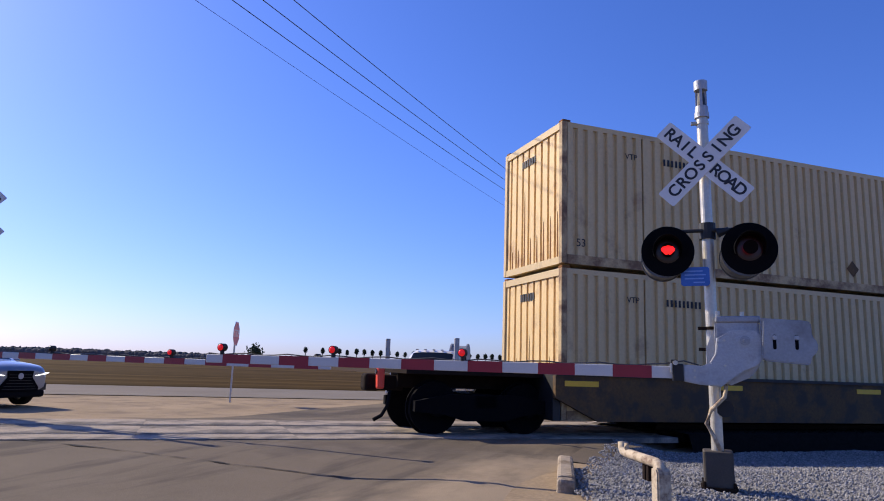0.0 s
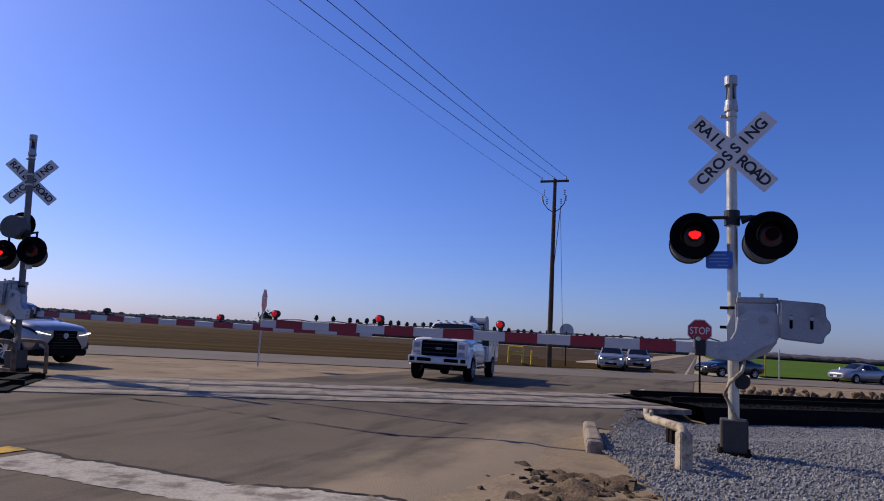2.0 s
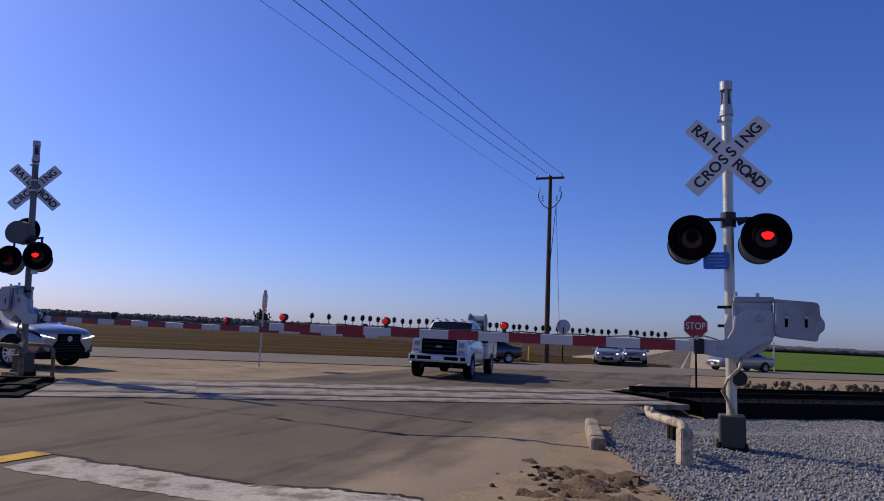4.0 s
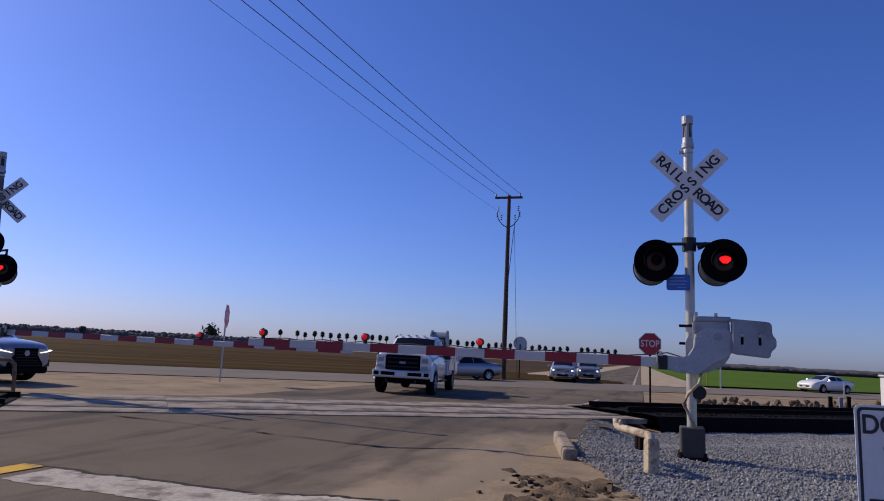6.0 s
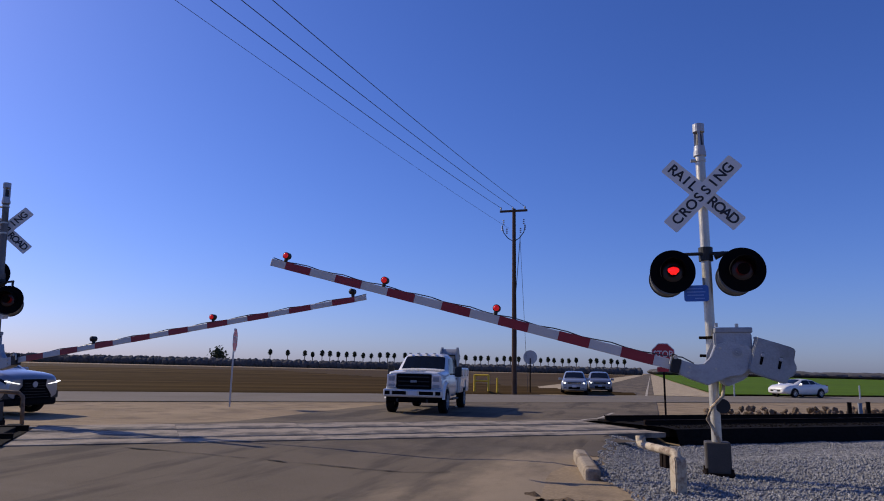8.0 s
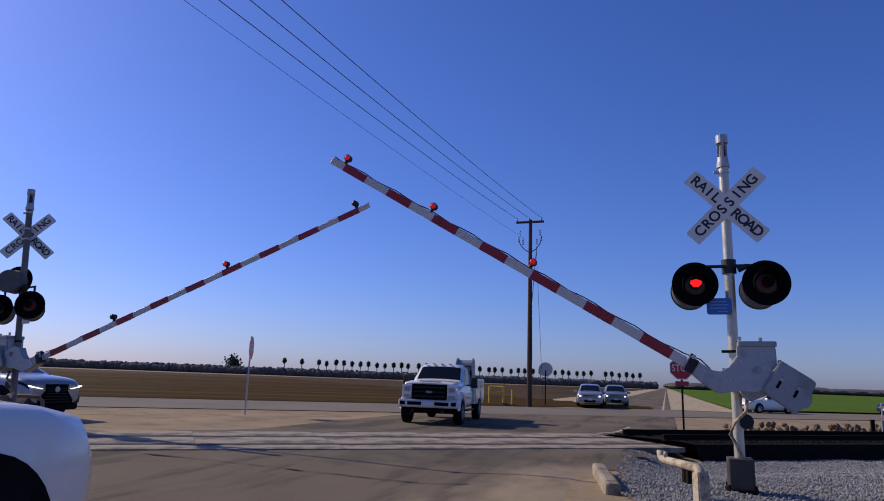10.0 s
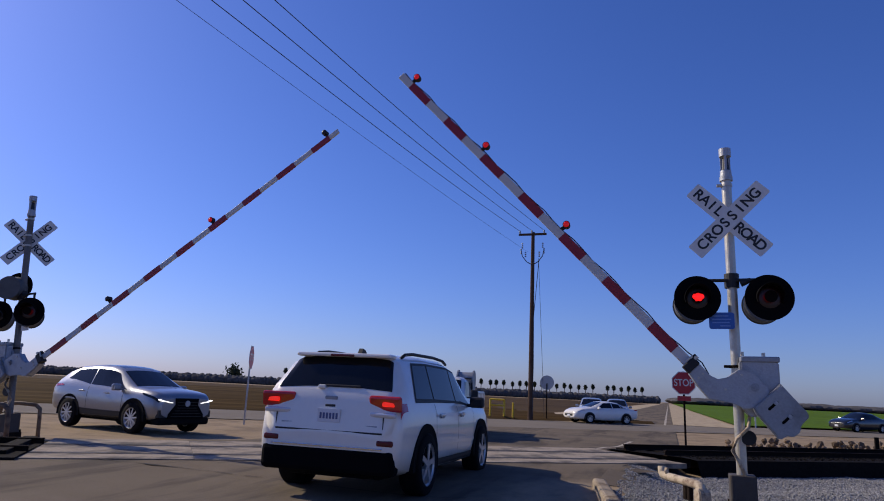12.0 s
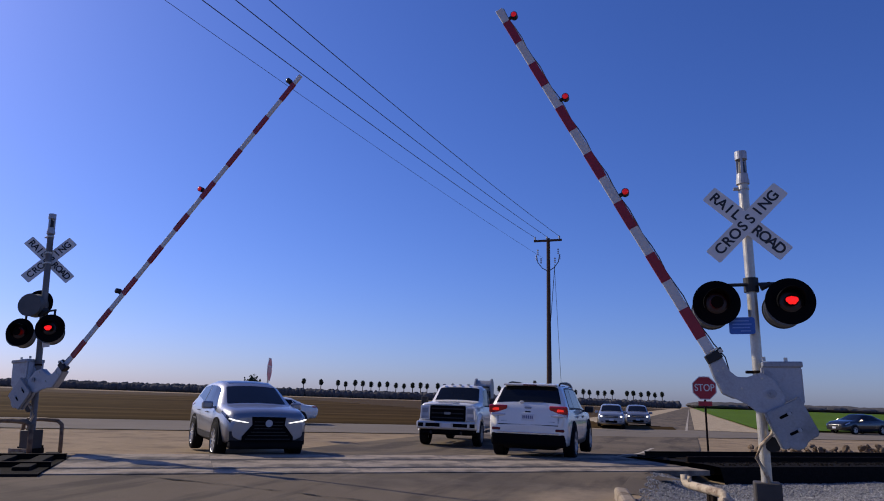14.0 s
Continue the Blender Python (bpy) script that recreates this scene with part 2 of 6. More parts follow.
TAIL_LIT = mat("lit_tail_lamp", (1.0, 0.03, 0.015), 0.3, emit=0.6)
HEADLAMP = mat("headlamp", (0.62, 0.64, 0.68), 0.12, 0.3, var=0.05, coat=0.6)
HEAD_LIT = mat("lit_headlamp", (1.0, 0.96, 0.9), 0.3, emit=1.8)
PLATE = mat("number_plate", (0.62, 0.63, 0.66), 0.45, var=0.06)
PLATE_MARK = mat("plate_mark", (0.08, 0.1, 0.22), 0.5)
LEAF = mat("dusty_leaves", (0.05, 0.06, 0.035), 0.9, var=0.4, scale=0.2, fine=1.0, bump=0.5)
TREE_DARK = mat("palm_crown", (0.045, 0.05, 0.03), 0.9, var=0.3, scale=1, fine=5)
ORCHARD = mat("bare_orchard", (0.095, 0.09, 0.088), 0.95, var=0.35, scale=0.08, fine=0.6, bump=0.6)


def paint(name, col, metal=0.0, rough=0.2):
    return mat(name, col, rough, metal, var=0.03, scale=2, fine=12, coat=0.6)


PAINT_WHITE = paint("white_car_paint", (0.76, 0.73, 0.67))
PAINT_SILVER = paint("silver_car_paint", (0.27, 0.275, 0.295), 0.55, 0.32)
PAINT_BLACK = paint("black_car_paint", (0.012, 0.013, 0.017))
PAINT_GREY = paint("grey_car_paint", (0.34, 0.36, 0.39), 0.5, 0.32)


# ---- mesh helpers ----
def part(name, bm, material, parent=None, label="", smooth=False):
    me = bpy.data.meshes.new(name)
    if smooth:
        for f in bm.faces:
            f.smooth = True
    bm.normal_update()
    bm.to_mesh(me)
    bm.free()
    me.materials.append(material)
    ob = new(name, me)
    if parent:
        ob.parent = parent
    if label:
        ob["label"] = label
    return ob


def thing(name, m, label, category, group=""):
    e = new(name)
    e.matrix_basis = m
    return tagged(e, label, category, group)


def box(bm, c, s, m=None, bev=0.0):
    r = bmesh.ops.create_cube(bm, size=1.0, matrix=Matrix.Translation(c) @ Matrix.Diagonal((*s, 1)))
    vs = r["verts"]
    if bev:
        es = list({e for v in vs for e in v.link_edges})
        q = bmesh.ops.bevel(bm, geom=es, offset=bev, segments=2, affect="EDGES", profile=0.5)
        vs = list({v for f in q["faces"] for v in f.verts} | {v for v in vs if v.is_valid})
    if m is not None:
        bmesh.ops.transform(bm, matrix=m, verts=[v for v in vs if v.is_valid])
    return bm


def cyl(bm, p0, p1, r0, r1=None, n=16, caps=True):
    p0, p1 = Vector(p0), Vector(p1)
    d = p1 - p0
    q = d.to_track_quat("Z", "Y").to_matrix().to_4x4()
    bmesh.ops.create_cone(bm, cap_ends=caps, segments=n, radius1=r0, radius2=r0 if r1 is None else r1, depth=d.length,
                          matrix=Matrix.Translation((p0 + p1) / 2) @ q)
    return bm


def tube(bm, pts, r, n=8):
    """A pipe through points."""
    rings = []
    pts = [Vector(p) for p in pts]
    for i, p in enumerate(pts):
        d = (pts[min(i + 1, len(pts) - 1)] - pts[max(i - 1, 0)]).normalized()
        q = d.to_track_quat("Z", "Y")
        rings.append([bm.verts.new(p + q @ Vector((r * math.cos(a), r * math.sin(a), 0))) for a in [k * math.tau / n for k in range(n)]])
    for a, b in zip(rings, rings[1:]):
        for k in range(n):
            bm.faces.new((a[k], a[(k + 1) % n], b[(k + 1) % n], b[k]))
    bm.faces.new(rings[0][::-1])
    bm.faces.new(rings[-1])
    return bm


def prism(bm, poly, axis, a0, a1):
    """Extrudes a polygon of (p, q) pairs along an axis."""
    def pt(p, q, a):
        return {"x": (a, p, q), "y": (p, a, q), "z": (p, q, a)}[axis]
    lo = [bm.verts.new(pt(p, q, a0)) for p, q in poly]
    hi = [bm.verts.new(pt(p, q, a1)) for p, q in poly]
    bm.faces.new(lo[::-1])
    bm.faces.new(hi)
    k = len(poly)
    for i in range(k):
        bm.faces.new((lo[i], lo[(i + 1) % k], hi[(i + 1) % k], hi[i]))
    bmesh.ops.recalc_face_normals(bm, faces=bm.faces)
    return bm


def ngon(r, n, a0=0.0):
    return [(r * math.cos(a0 + k * math.tau / n), r * math.sin(a0 + k * math.tau / n)) for k in range(n)]


def rrect(w, h, r, n=4):
    pts = []
    for cx, cy, a in ((w / 2 - r, h / 2 - r, 0), (-w / 2 + r, h / 2 - r, 90), (-w / 2 + r, -h / 2 + r, 180), (w / 2 - r, -h / 2 + r, 270)):
        for k in range(n + 1):
            t = radians(a + 90 * k / n)
            pts.append((cx + r * math.cos(t), cy + r * math.sin(t)))
    return pts


def lettering(name, body, size, m, material, parent, wide=1.0, bold=0.0):
    """Letters as a thin mesh, centred on m's origin, lying in m's xy plane."""
    cu = bpy.data.curves.new(name, "FONT")
    cu.body, cu.size, cu.extrude, cu.offset = body, size, 0.0015, bold
    cu.align_x, cu.align_y = "CENTER", "CENTER"
    ob = new(name, cu)
    me = bpy.data.meshes.new_from_object(ob.evaluated_get(bpy.context.evaluated_depsgraph_get()))
    bpy.data.objects.remove(ob)
    me.transform(m @ Matrix.Diagonal((wide, 1, 1, 1)))
    me.materials.append(material)
    ob = new(name, me)
    ob.parent = parent
    return ob


# track frame: x along the rails, y across them
TRACK = pose(0, 0, 0, 0, 0, 40)
UX, UY = math.cos(radians(40)), math.sin(radians(40))
NEAR_RAIL, FAR_RAIL = 5.75, 7.19
LOW = -0.15


def across(x, y):
    return -UY * x + UX * y


def ease(a, b, t):
    t = min(1, max(0, (t - a) / (b - a)))
    return t * t * (3 - 2 * t)


def level(x, y):
    """Height of the paved and beaten ground."""
    return LOW * ease(8.2, 11.5, across(x, y)) - 0.07 * ease(2.6, 3.9, -x) * ease(-4.6, -1.5, -across(x, y))


def side_level(x, y):
    """Height of the ground beside the road: a hollow before the track bed."""
    n = across(x, y)
    hollow = -0.24 * ease(0.6, 3.2, n) * (1 - ease(7.9, 9.0, n)) * ease(-1.7, -0.5, x)
    return level(x, y) + hollow


def sheet(name, xs, ys, height, material, keep=None, frame_m=None, kind="structure", label="", category=""):
    """A grid over xs and ys lifted to height(x, y)."""
    bm = bmesh.new()
    g = [[bm.verts.new((x, y, height(x, y))) for y in ys] for x in xs]
    for i in range(len(xs) - 1):
        for j in range(len(ys) - 1):
            if keep is None or keep((xs[i] + xs[i + 1]) / 2, (ys[j] + ys[j + 1]) / 2):
                bm.faces.new((g[i][j], g[i + 1][j], g[i + 1][j + 1], g[i][j + 1]))
    bmesh.ops.delete(bm, geom=[v for v in bm.verts if not v.link_faces], context="VERTS")
    ob = part(name, bm, material, smooth=True)
    if frame_m is not None:
        ob.matrix_basis = frame_m
    return tagged(ob, label, category, kind=kind)


def spread(a, b, step):
    k = max(1, round((b - a) / step))
    return [a + (b - a) * i / k for i in range(k + 1)]


# ---- ground, roads, track ----
def build_ground():
    far = [-4000, -1500, -600, -250, -110, -60]
    xs = far + spread(-40, 30, 0.7) + [-v for v in far[::-1]]
    ys = far[:4] + [-110, -60, -40] + spread(-20, 50, 0.7) + [-v for v in far[::-1] if -v > 60]
    rnd = noise.noise

    def h(x, y):
        z = side_level(x, y) - 0.014
        if -2.2 < x < 0.3 and -6 < y < -1.6:
            z += 0.03 * rnd(Vector((x * 2.2, y * 2.2, 0)))
        return z
    sheet("ground", xs, ys, h, DIRT, label="dry tan dirt with wheel ruts and pebbles", category="ground")
    # the road over the tracks
    edge_r = lambda y: -1.75 + 0.18 * noise.noise(Vector((0, y * 0.7, 3))) - 0.4 * ease(-2, -5, y)
    bm = bmesh.new()
    rows = []
    for y in spread(-40, 60, 0.5) + [80, 120, 200, 400, 900, 1800]:
        wr = edge_r(y) if y < 4 else (-1.0 if y < 14 else -0.55)
        wl = -10.6 if y < 15 else (-10.6 + 4.0 * ease(15, 27, y))
        if 4 < y < 16:
            wr = -1.75 + 0.75 * ease(4, 8, y) + 0.45 * ease(13, 16, y)
        rows.append([bm.verts.new((wl + (wr - wl) * k / 24, y, level(wl + (wr - wl) * k / 24, y) + (0.004 if y < 60 else 0.0) - (0.04 if k == 24 and y < 4 else 0))) for k in range(25)])
    for a, b in zip(rows, rows[1:]):
        for k in range(24):
            bm.faces.new((a[k], a[k + 1], b[k + 1], b[k]))
    tagged(part("road", bm, ROAD_SURFACE, smooth=True), "worn grey asphalt road with dark tyre tracks", "road", kind="structure")
    # skirt where the raised road ends beside the hollow
    bm = bmesh.new()
    prev = None
    for y in spread(1.5, 8.5, 0.35):
        x = -1.75 + 0.75 * ease(4, 8, y)
        w = 0.8 + 0.2 * noise.noise(Vector((y, 2, 1)))
        cur = [bm.verts.new((x - 0.15, y, level(x, y) + 0.008)), bm.verts.new((x + 0.35 * w, y, level(x, y) - 0.03)), bm.verts.new((x + w, y, side_level(x + w, y) - 0.05))]
        if prev:
            for k in range(2):
                bm.faces.new((prev[k], prev[k + 1], cur[k + 1], cur[k]))
        prev = cur
    tagged(part("road_edge", bm, ASPHALT, smooth=True), "crumbling dark asphalt edge of the road", "road edge", kind="structure")
    # highway, in the frame of the track
    sheet("highway", spread(-300, 300, 10), spread(20.2, 28.6, 1.4), lambda s, n: LOW + 0.012, ASPHALT_FAR, frame_m=TRACK,
          label="pale worn asphalt highway beyond the tracks", category="road")
    # fields
    sheet("brown_field", spread(-900, 1000, 50), [28.2, 29, 60, 100, 200, 330], lambda s, n: LOW + 0.01 - 0.02, BROWN_SOIL, frame_m=TRACK,
          keep=lambda s, n: True, label="wide brown ploughed field", category="field")
    bm = bmesh.new()
    for s0, s1, x0 in ((0, 1, 3.2),):
        pts = [(3.4, 40.5), (3.0, 120), (3, 900), (900, 900), (900, 780)]
        vs = [bm.verts.new((x, y, LOW + 0.12)) for x, y in pts]
        bm.faces.new(vs[::-1])
    bmesh.ops.recalc_face_normals(bm, faces=bm.faces)
    tagged(part("green_field", bm, GREEN_CROP), "flat field of bright green young crop", "field", kind="structure")
    # sandy verge between the far road and the fields
    sheet("verge", [-10.5, -9, -7.4, -5.7], [31.5, 40, 60, 100, 200, 500], lambda x, y: LOW + 0.02, SAND, label="pale sandy verge beside the far road", category="verge")
    sheet("verge_east", [-0.6, 0.8, 2, 3.6], [36.8, 42, 60, 100, 200, 500], lambda x, y: LOW + 0.03, SAND, label="pale sandy verge beside the green field", category="verge")


def build_furrows():
    """Low ridges of the ploughed field, parallel to the highway."""
    bm = bmesh.new()
    for k in range(26):
        n = 29.2 + k * (1.0 + k * 0.16)
        z = LOW - 0.01
        w = 0.35 + 0.012 * k
        segs = spread(-120, 22, 6)
        prev = None
        for s in segs:
            j = 0.25 * noise.noise(Vector((s * 0.06, n, 0)))
            hh = 0.16 + 0.05 * noise.noise(Vector((s * 0.3, n, 5)))
            cur = [bm.verts.new((s, n + j - w, z)), bm.verts.new((s, n + j, z + hh)), bm.verts.new((s, n + j + w, z))]
            if prev:
                for i in range(2):
                    bm.faces.new((prev[i], prev[i + 1], cur[i + 1], cur[i]))
            prev = cur
    ob = part("furrows", bm, BROWN_SOIL, smooth=True)
    ob.matrix_basis = TRACK
    tagged(ob, "low dark ridges of ploughed soil", "furrows", kind="stuff")


def build_markings():
    def strip(name, x0, x1, y0, y1, material, label, jag=0.04, z=0.012, step=0.2):
        bm = bmesh.new()
        prev = None
        for x in spread(x0, x1, step):
            a = jag * (noise.noise(Vector((x * 2.1, 1, 4))) + 0.5 * noise.noise(Vector((x * 13, 1, 4))))
            b = jag * (noise.noise(Vector((x * 2.7, 9, 4))) + 0.5 * noise.noise(Vector((x * 13, 9, 4))))
            cur = [bm.verts.new((x, y0 + a, level(x, y0) + z)), bm.verts.new((x, y1 + b, level(x, y1) + z))]
            if prev:
                bm.faces.new((prev[0], cur[0], cur[1], prev[1]))
            prev = cur
        tagged(part(name, bm, material), label, "road marking", kind="structure")
    strip("stop_line", -5.85, -2.2, -4.86, -4.28, LINE_WHITE, "wide worn white stop line on the asphalt", jag=0.09, step=0.06, z=0.008)
    strip("stop_line_crack", -6.1, -2.3, -4.275, -4.20, CRACK, "ragged crack along the stop line", jag=0.09, z=0.007, step=0.07)
    strip("centre_line", -6.25, -6.0, -24, -4.24, LINE_YELLOW, "faded yellow centre line", jag=0.02, step=0.1)
    strip("pavement_seam", -9.5, -3.2, -1.0, -0.975, CRACK, "dark seam across the pavement", jag=0.08, z=0.014, step=0.2)
    bm = bmesh.new()
    prev = None
    for y in spread(8.6, 15.5, 0.4):
        x = -2.62 + 0.07 * (y - 8.6) + 0.03 * noise.noise(Vector((y, 0, 2)))
        cur = [bm.verts.new((x, y, level(x, y) + 0.012)), bm.verts.new((x + 0.12, y, level(x, y) + 0.012))]
        if prev:
            bm.faces.new((prev[0], prev[1], cur[1], cur[0]))
        prev = cur
    tagged(part("edge_line", bm, LINE_WHITE), "white edge line of the road", "road marking", kind="structure")
    bm = bmesh.new()
    vs = [bm.verts.new(v) for v in ((-1.15, 35, LOW + 0.02), (-1.0, 35, LOW + 0.02), (-1.0, 400, LOW + 0.02), (-1.15, 400, LOW + 0.02))]
    bm.faces.new(vs)
    tagged(part("edge_line", bm, LINE_WHITE), "white edge line of the road", "road marking", kind="structure")


def build_track():
    # raised bed beside the road, to both sides of the crossing
    s_gap0, s_gap1 = -8.5, 3.6
    for s0, s1 in ((s_gap1, 260), (-260, s_gap0)):
        bm = bmesh.new()
        prev = None
        for s in (spread(s0, s0 + 22, 0.5) if s0 > 0 else spread(s1 - 22, s1, 0.5)):
            j = 0.04 * noise.noise(Vector((s * 1.7, 0, 0)))
            q = 1.0 if s0 > 0 else 0.4
            cur = [bm.verts.new((s, n, z * q)) for n, z in ((4.62 + j, -0.32), (4.70 + j, -0.1), (4.78 + j, 0.10), (5.2, 0.12), (7.7, 0.06), (8.3 + j, -0.05), (8.9, -0.25))]
            if prev:
                for k in range(6):
                    bm.faces.new((prev[k], prev[k + 1], cur[k + 1], cur[k]))
            prev = cur
        for s in ((s1,) if s0 > 0 else ()):
            cur = [bm.verts.new((s, n, z)) for n, z in ((4.62, -0.32), (4.70, -0.1), (4.78, 0.10), (5.2, 0.12), (7.7, 0.06), (8.3, -0.05), (8.9, -0.25))]
            for k in range(6):
                bm.faces.new((prev[k], prev[k + 1], cur[k + 1], cur[k]))
        ob = part("track_bed", bm, BALLAST_SHADED)
        ob.matrix_basis = TRACK
        tagged(ob, "raised ballast bed of the railway, near-black with its shade painted in", "track bed", kind="structure")
    prof = [(-0.07, -0.13), (0.07, -0.13), (0.07, -0.115), (0.012, -0.1), (0.012, -0.03), (0.036, -0.02), (0.036, 0.0), (-0.036, 0.0), (-0.036, -0.02), (-0.012, -0.03), (-0.012, -0.1), (-0.07, -0.115)]
    for n in (NEAR_RAIL, FAR_RAIL):
        for s0, s1, z in ((-260, s_gap0, 0.12), (s_gap0, s_gap1, 0.022), (s_gap1, 260, 0.22)):
            bm = bmesh.new()
            prism(bm, [(n + a, z + b) for a, b in prof], "x", s0, s1)
            ob = part("rail", bm, RAIL_STEEL if z < 0.1 else RAIL_RUST)
            ob.matrix_basis = TRACK
            tagged(ob, "long steel railway rail", "rail", "rails of the crossing", kind="structure")
    # concrete crossing panels
    def slabs(n0, n1):
        base = bmesh.new()
        box(base, (0, 0, 0), (2.398, n1 - n0, 0.1), bev=0.004)
        me = bpy.data.meshes.new("crossing_panel")
        base.to_mesh(me)
        base.free()
        me.materials.append(PANEL)
        return me
    host = thing("crossing_surface", TRACK, "pale concrete panels between and beside the rails", "crossing surface")
    host["kind"] = "structure"
    for n0, n1 in ((4.95, 5.62), (5.86, 7.06), (7.32, 8.35)):
        me = slabs(n0, n1)
        s = s_gap0
        while s < s_gap1 - 0.2:
            ob = new("panel", me)
            ob.parent = host
            ob.location = (s + 1.2, (n0 + n1) / 2, -0.03 + 0.002 * random.random())
            s += 2.4
    bm = bmesh.new()
    for n in (5.64, 5.84, 7.08, 7.3):
        box(bm, ((s_gap0 + s_gap1) / 2, n, 0.0), (s_gap1 - s_gap0, 0.04, 0.03))
    part("rubber_seal", bm, TYRE, host)
    tie = bmesh.new()
    box(tie, (0, 0, 0), (0.23, 2.6, 0.18), bev=0.015)
    me = bpy.data.meshes.new("railway_tie")
    tie.to_mesh(me)
    tie.free()
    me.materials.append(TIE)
    bed = thing("railway_ties", TRACK, "dark creosoted timber ties under the rails", "railway ties")
    bed["kind"] = "structure"
    for k in range(70):
        for s in ((s_gap1 + 0.3 + k * 0.55,) + ((s_gap0 - 0.3 - k * 0.55,) if k < 25 else ())):
            ob = new("tie", me)
            ob.parent = bed
            ob.location = (s, 6.47, 0.0 + 0.01 * random.random())


# ---- crossing signals ----
def crossbuck(parent, z, y, face, host_yaw=0):
    """Two crossed blades, lettered; face -1 looks along -y."""
    L, Wd = 1.22, 0.228
    for ang, dy, words in ((-45, 0.0, (("RAIL", -0.335), ("ROAD", 0.335))), (45, -0.008, (("CROSSING", 0.0),))):
        m = pose(0, 0, 0, 0, 0, host_yaw) @ Matrix.Translation((0, y + dy, z)) @ pose(0, 0, 0, 90, 0, 0) @ pose(0, 0, 0, 0, 0, ang)
        bm = bmesh.new()
        prism(bm, rrect(L, Wd, 0.02, 2), "z", -0.003, 0.003)
        bm.transform(m)
        b = part("crossbuck_blade", bm, SIGN_WHITE, parent, "white blade lettered in black")
        for w, off in words:
            if w == "CROSSING":
                span, size = 1.06, 0.185
                for i, ch in enumerate(w):
                    lettering("letter", ch, size, m @ pose(-span / 2 + span * (i + 0.5) / 8, 0, 0.0045), SIGN_BLACK, b, 1.0, 0.004)
            else:
                span = 0.45
                for i, ch in enumerate(w):
                    lettering("letter", ch, 0.185, m @ pose(off - span / 2 + span * (i + 0.5) / 4, 0, 0.0045), SIGN_BLACK, b, 1.0, 0.004)


def flasher(parent, x, y, z, face, turn=0):
    """A round black backboard with a hooded red lamp, looking along face * y; returns the turning lamp and its rest pose."""
    m = Matrix.Translation((x, y, z)) @ pose(0, 0, 0, 0, 0, turn) @ pose(0, 0, 0, 90 if face < 0 else -90, 0, 0)
    up = 1 if face < 0 else -1
    bm = bmesh.new()
    cyl(bm, (0, 0, -0.014), (0, 0, 0.012), 0.285, n=44)
    bm.transform(m)
    f = part("flasher", bm, FLAT_BLACK, parent, "round black backboard with hooded red lamp")
    # drum of the lamp that looks the other way
    bm = bmesh.new()
    cyl(bm, (-0.045, -0.07 * up, -0.26), (-0.035, -0.05 * up, -0.014), 0.225, 0.25, n=36)
    cyl(bm, (-0.045, -0.07 * up, -0.275), (-0.045, -0.07 * up, -0.26), 0.24, n=36)
    bm.transform(m)
    part("rear_drum", bm, HOOD_GREY, f, "dull grey drum behind the backboard", smooth=False)
    bm = bmesh.new()
    n = 28
    prev = None
    for k in range(n + 1):
        a = radians(-25 + 230 * k / n)
        depth = 0.09 + 0.14 * max(0, math.sin(a)) ** 0.7
        c, s = math.cos(a), math.sin(a) * up
        cur = [bm.verts.new((r * c, r * s, zz)) for r, zz in ((0.160, 0.012), (0.160, depth), (0.153, depth), (0.153, 0.012))]
        if prev:
            for i in range(4):
                j = (i + 1) % 4
                bm.faces.new((prev[i], prev[j], cur[j], cur[i]))
        prev = cur
    bmesh.ops.recalc_face_normals(bm, faces=bm.faces)
    bm.transform(m)
    part("hood", bm, FLAT_BLACK, f, smooth=True)
    bm = bmesh.new()
    bmesh.ops.create_uvsphere(bm, u_segments=20, v_segments=10, radius=0.145, matrix=Matrix.Translation((0, 0, 0.008)) @ Matrix.Diagonal((1, 1, 0.1, 1)))
    bm.transform(m)
    part("lens", bm, LAMP_GLASS, f, "dark red glass lens", smooth=True)
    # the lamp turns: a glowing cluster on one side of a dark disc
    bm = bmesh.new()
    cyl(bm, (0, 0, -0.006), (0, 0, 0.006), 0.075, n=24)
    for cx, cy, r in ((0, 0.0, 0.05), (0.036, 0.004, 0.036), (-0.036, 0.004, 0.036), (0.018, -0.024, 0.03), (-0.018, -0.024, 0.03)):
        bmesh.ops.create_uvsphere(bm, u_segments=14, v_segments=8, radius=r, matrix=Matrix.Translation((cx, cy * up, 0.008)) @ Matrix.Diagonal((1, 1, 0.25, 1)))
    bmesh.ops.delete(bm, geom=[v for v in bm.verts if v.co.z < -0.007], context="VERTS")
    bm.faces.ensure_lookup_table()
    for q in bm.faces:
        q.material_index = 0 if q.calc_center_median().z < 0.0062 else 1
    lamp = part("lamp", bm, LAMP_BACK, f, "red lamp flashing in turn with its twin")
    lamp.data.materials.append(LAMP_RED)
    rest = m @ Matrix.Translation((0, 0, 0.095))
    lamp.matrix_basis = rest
    return lamp, rest


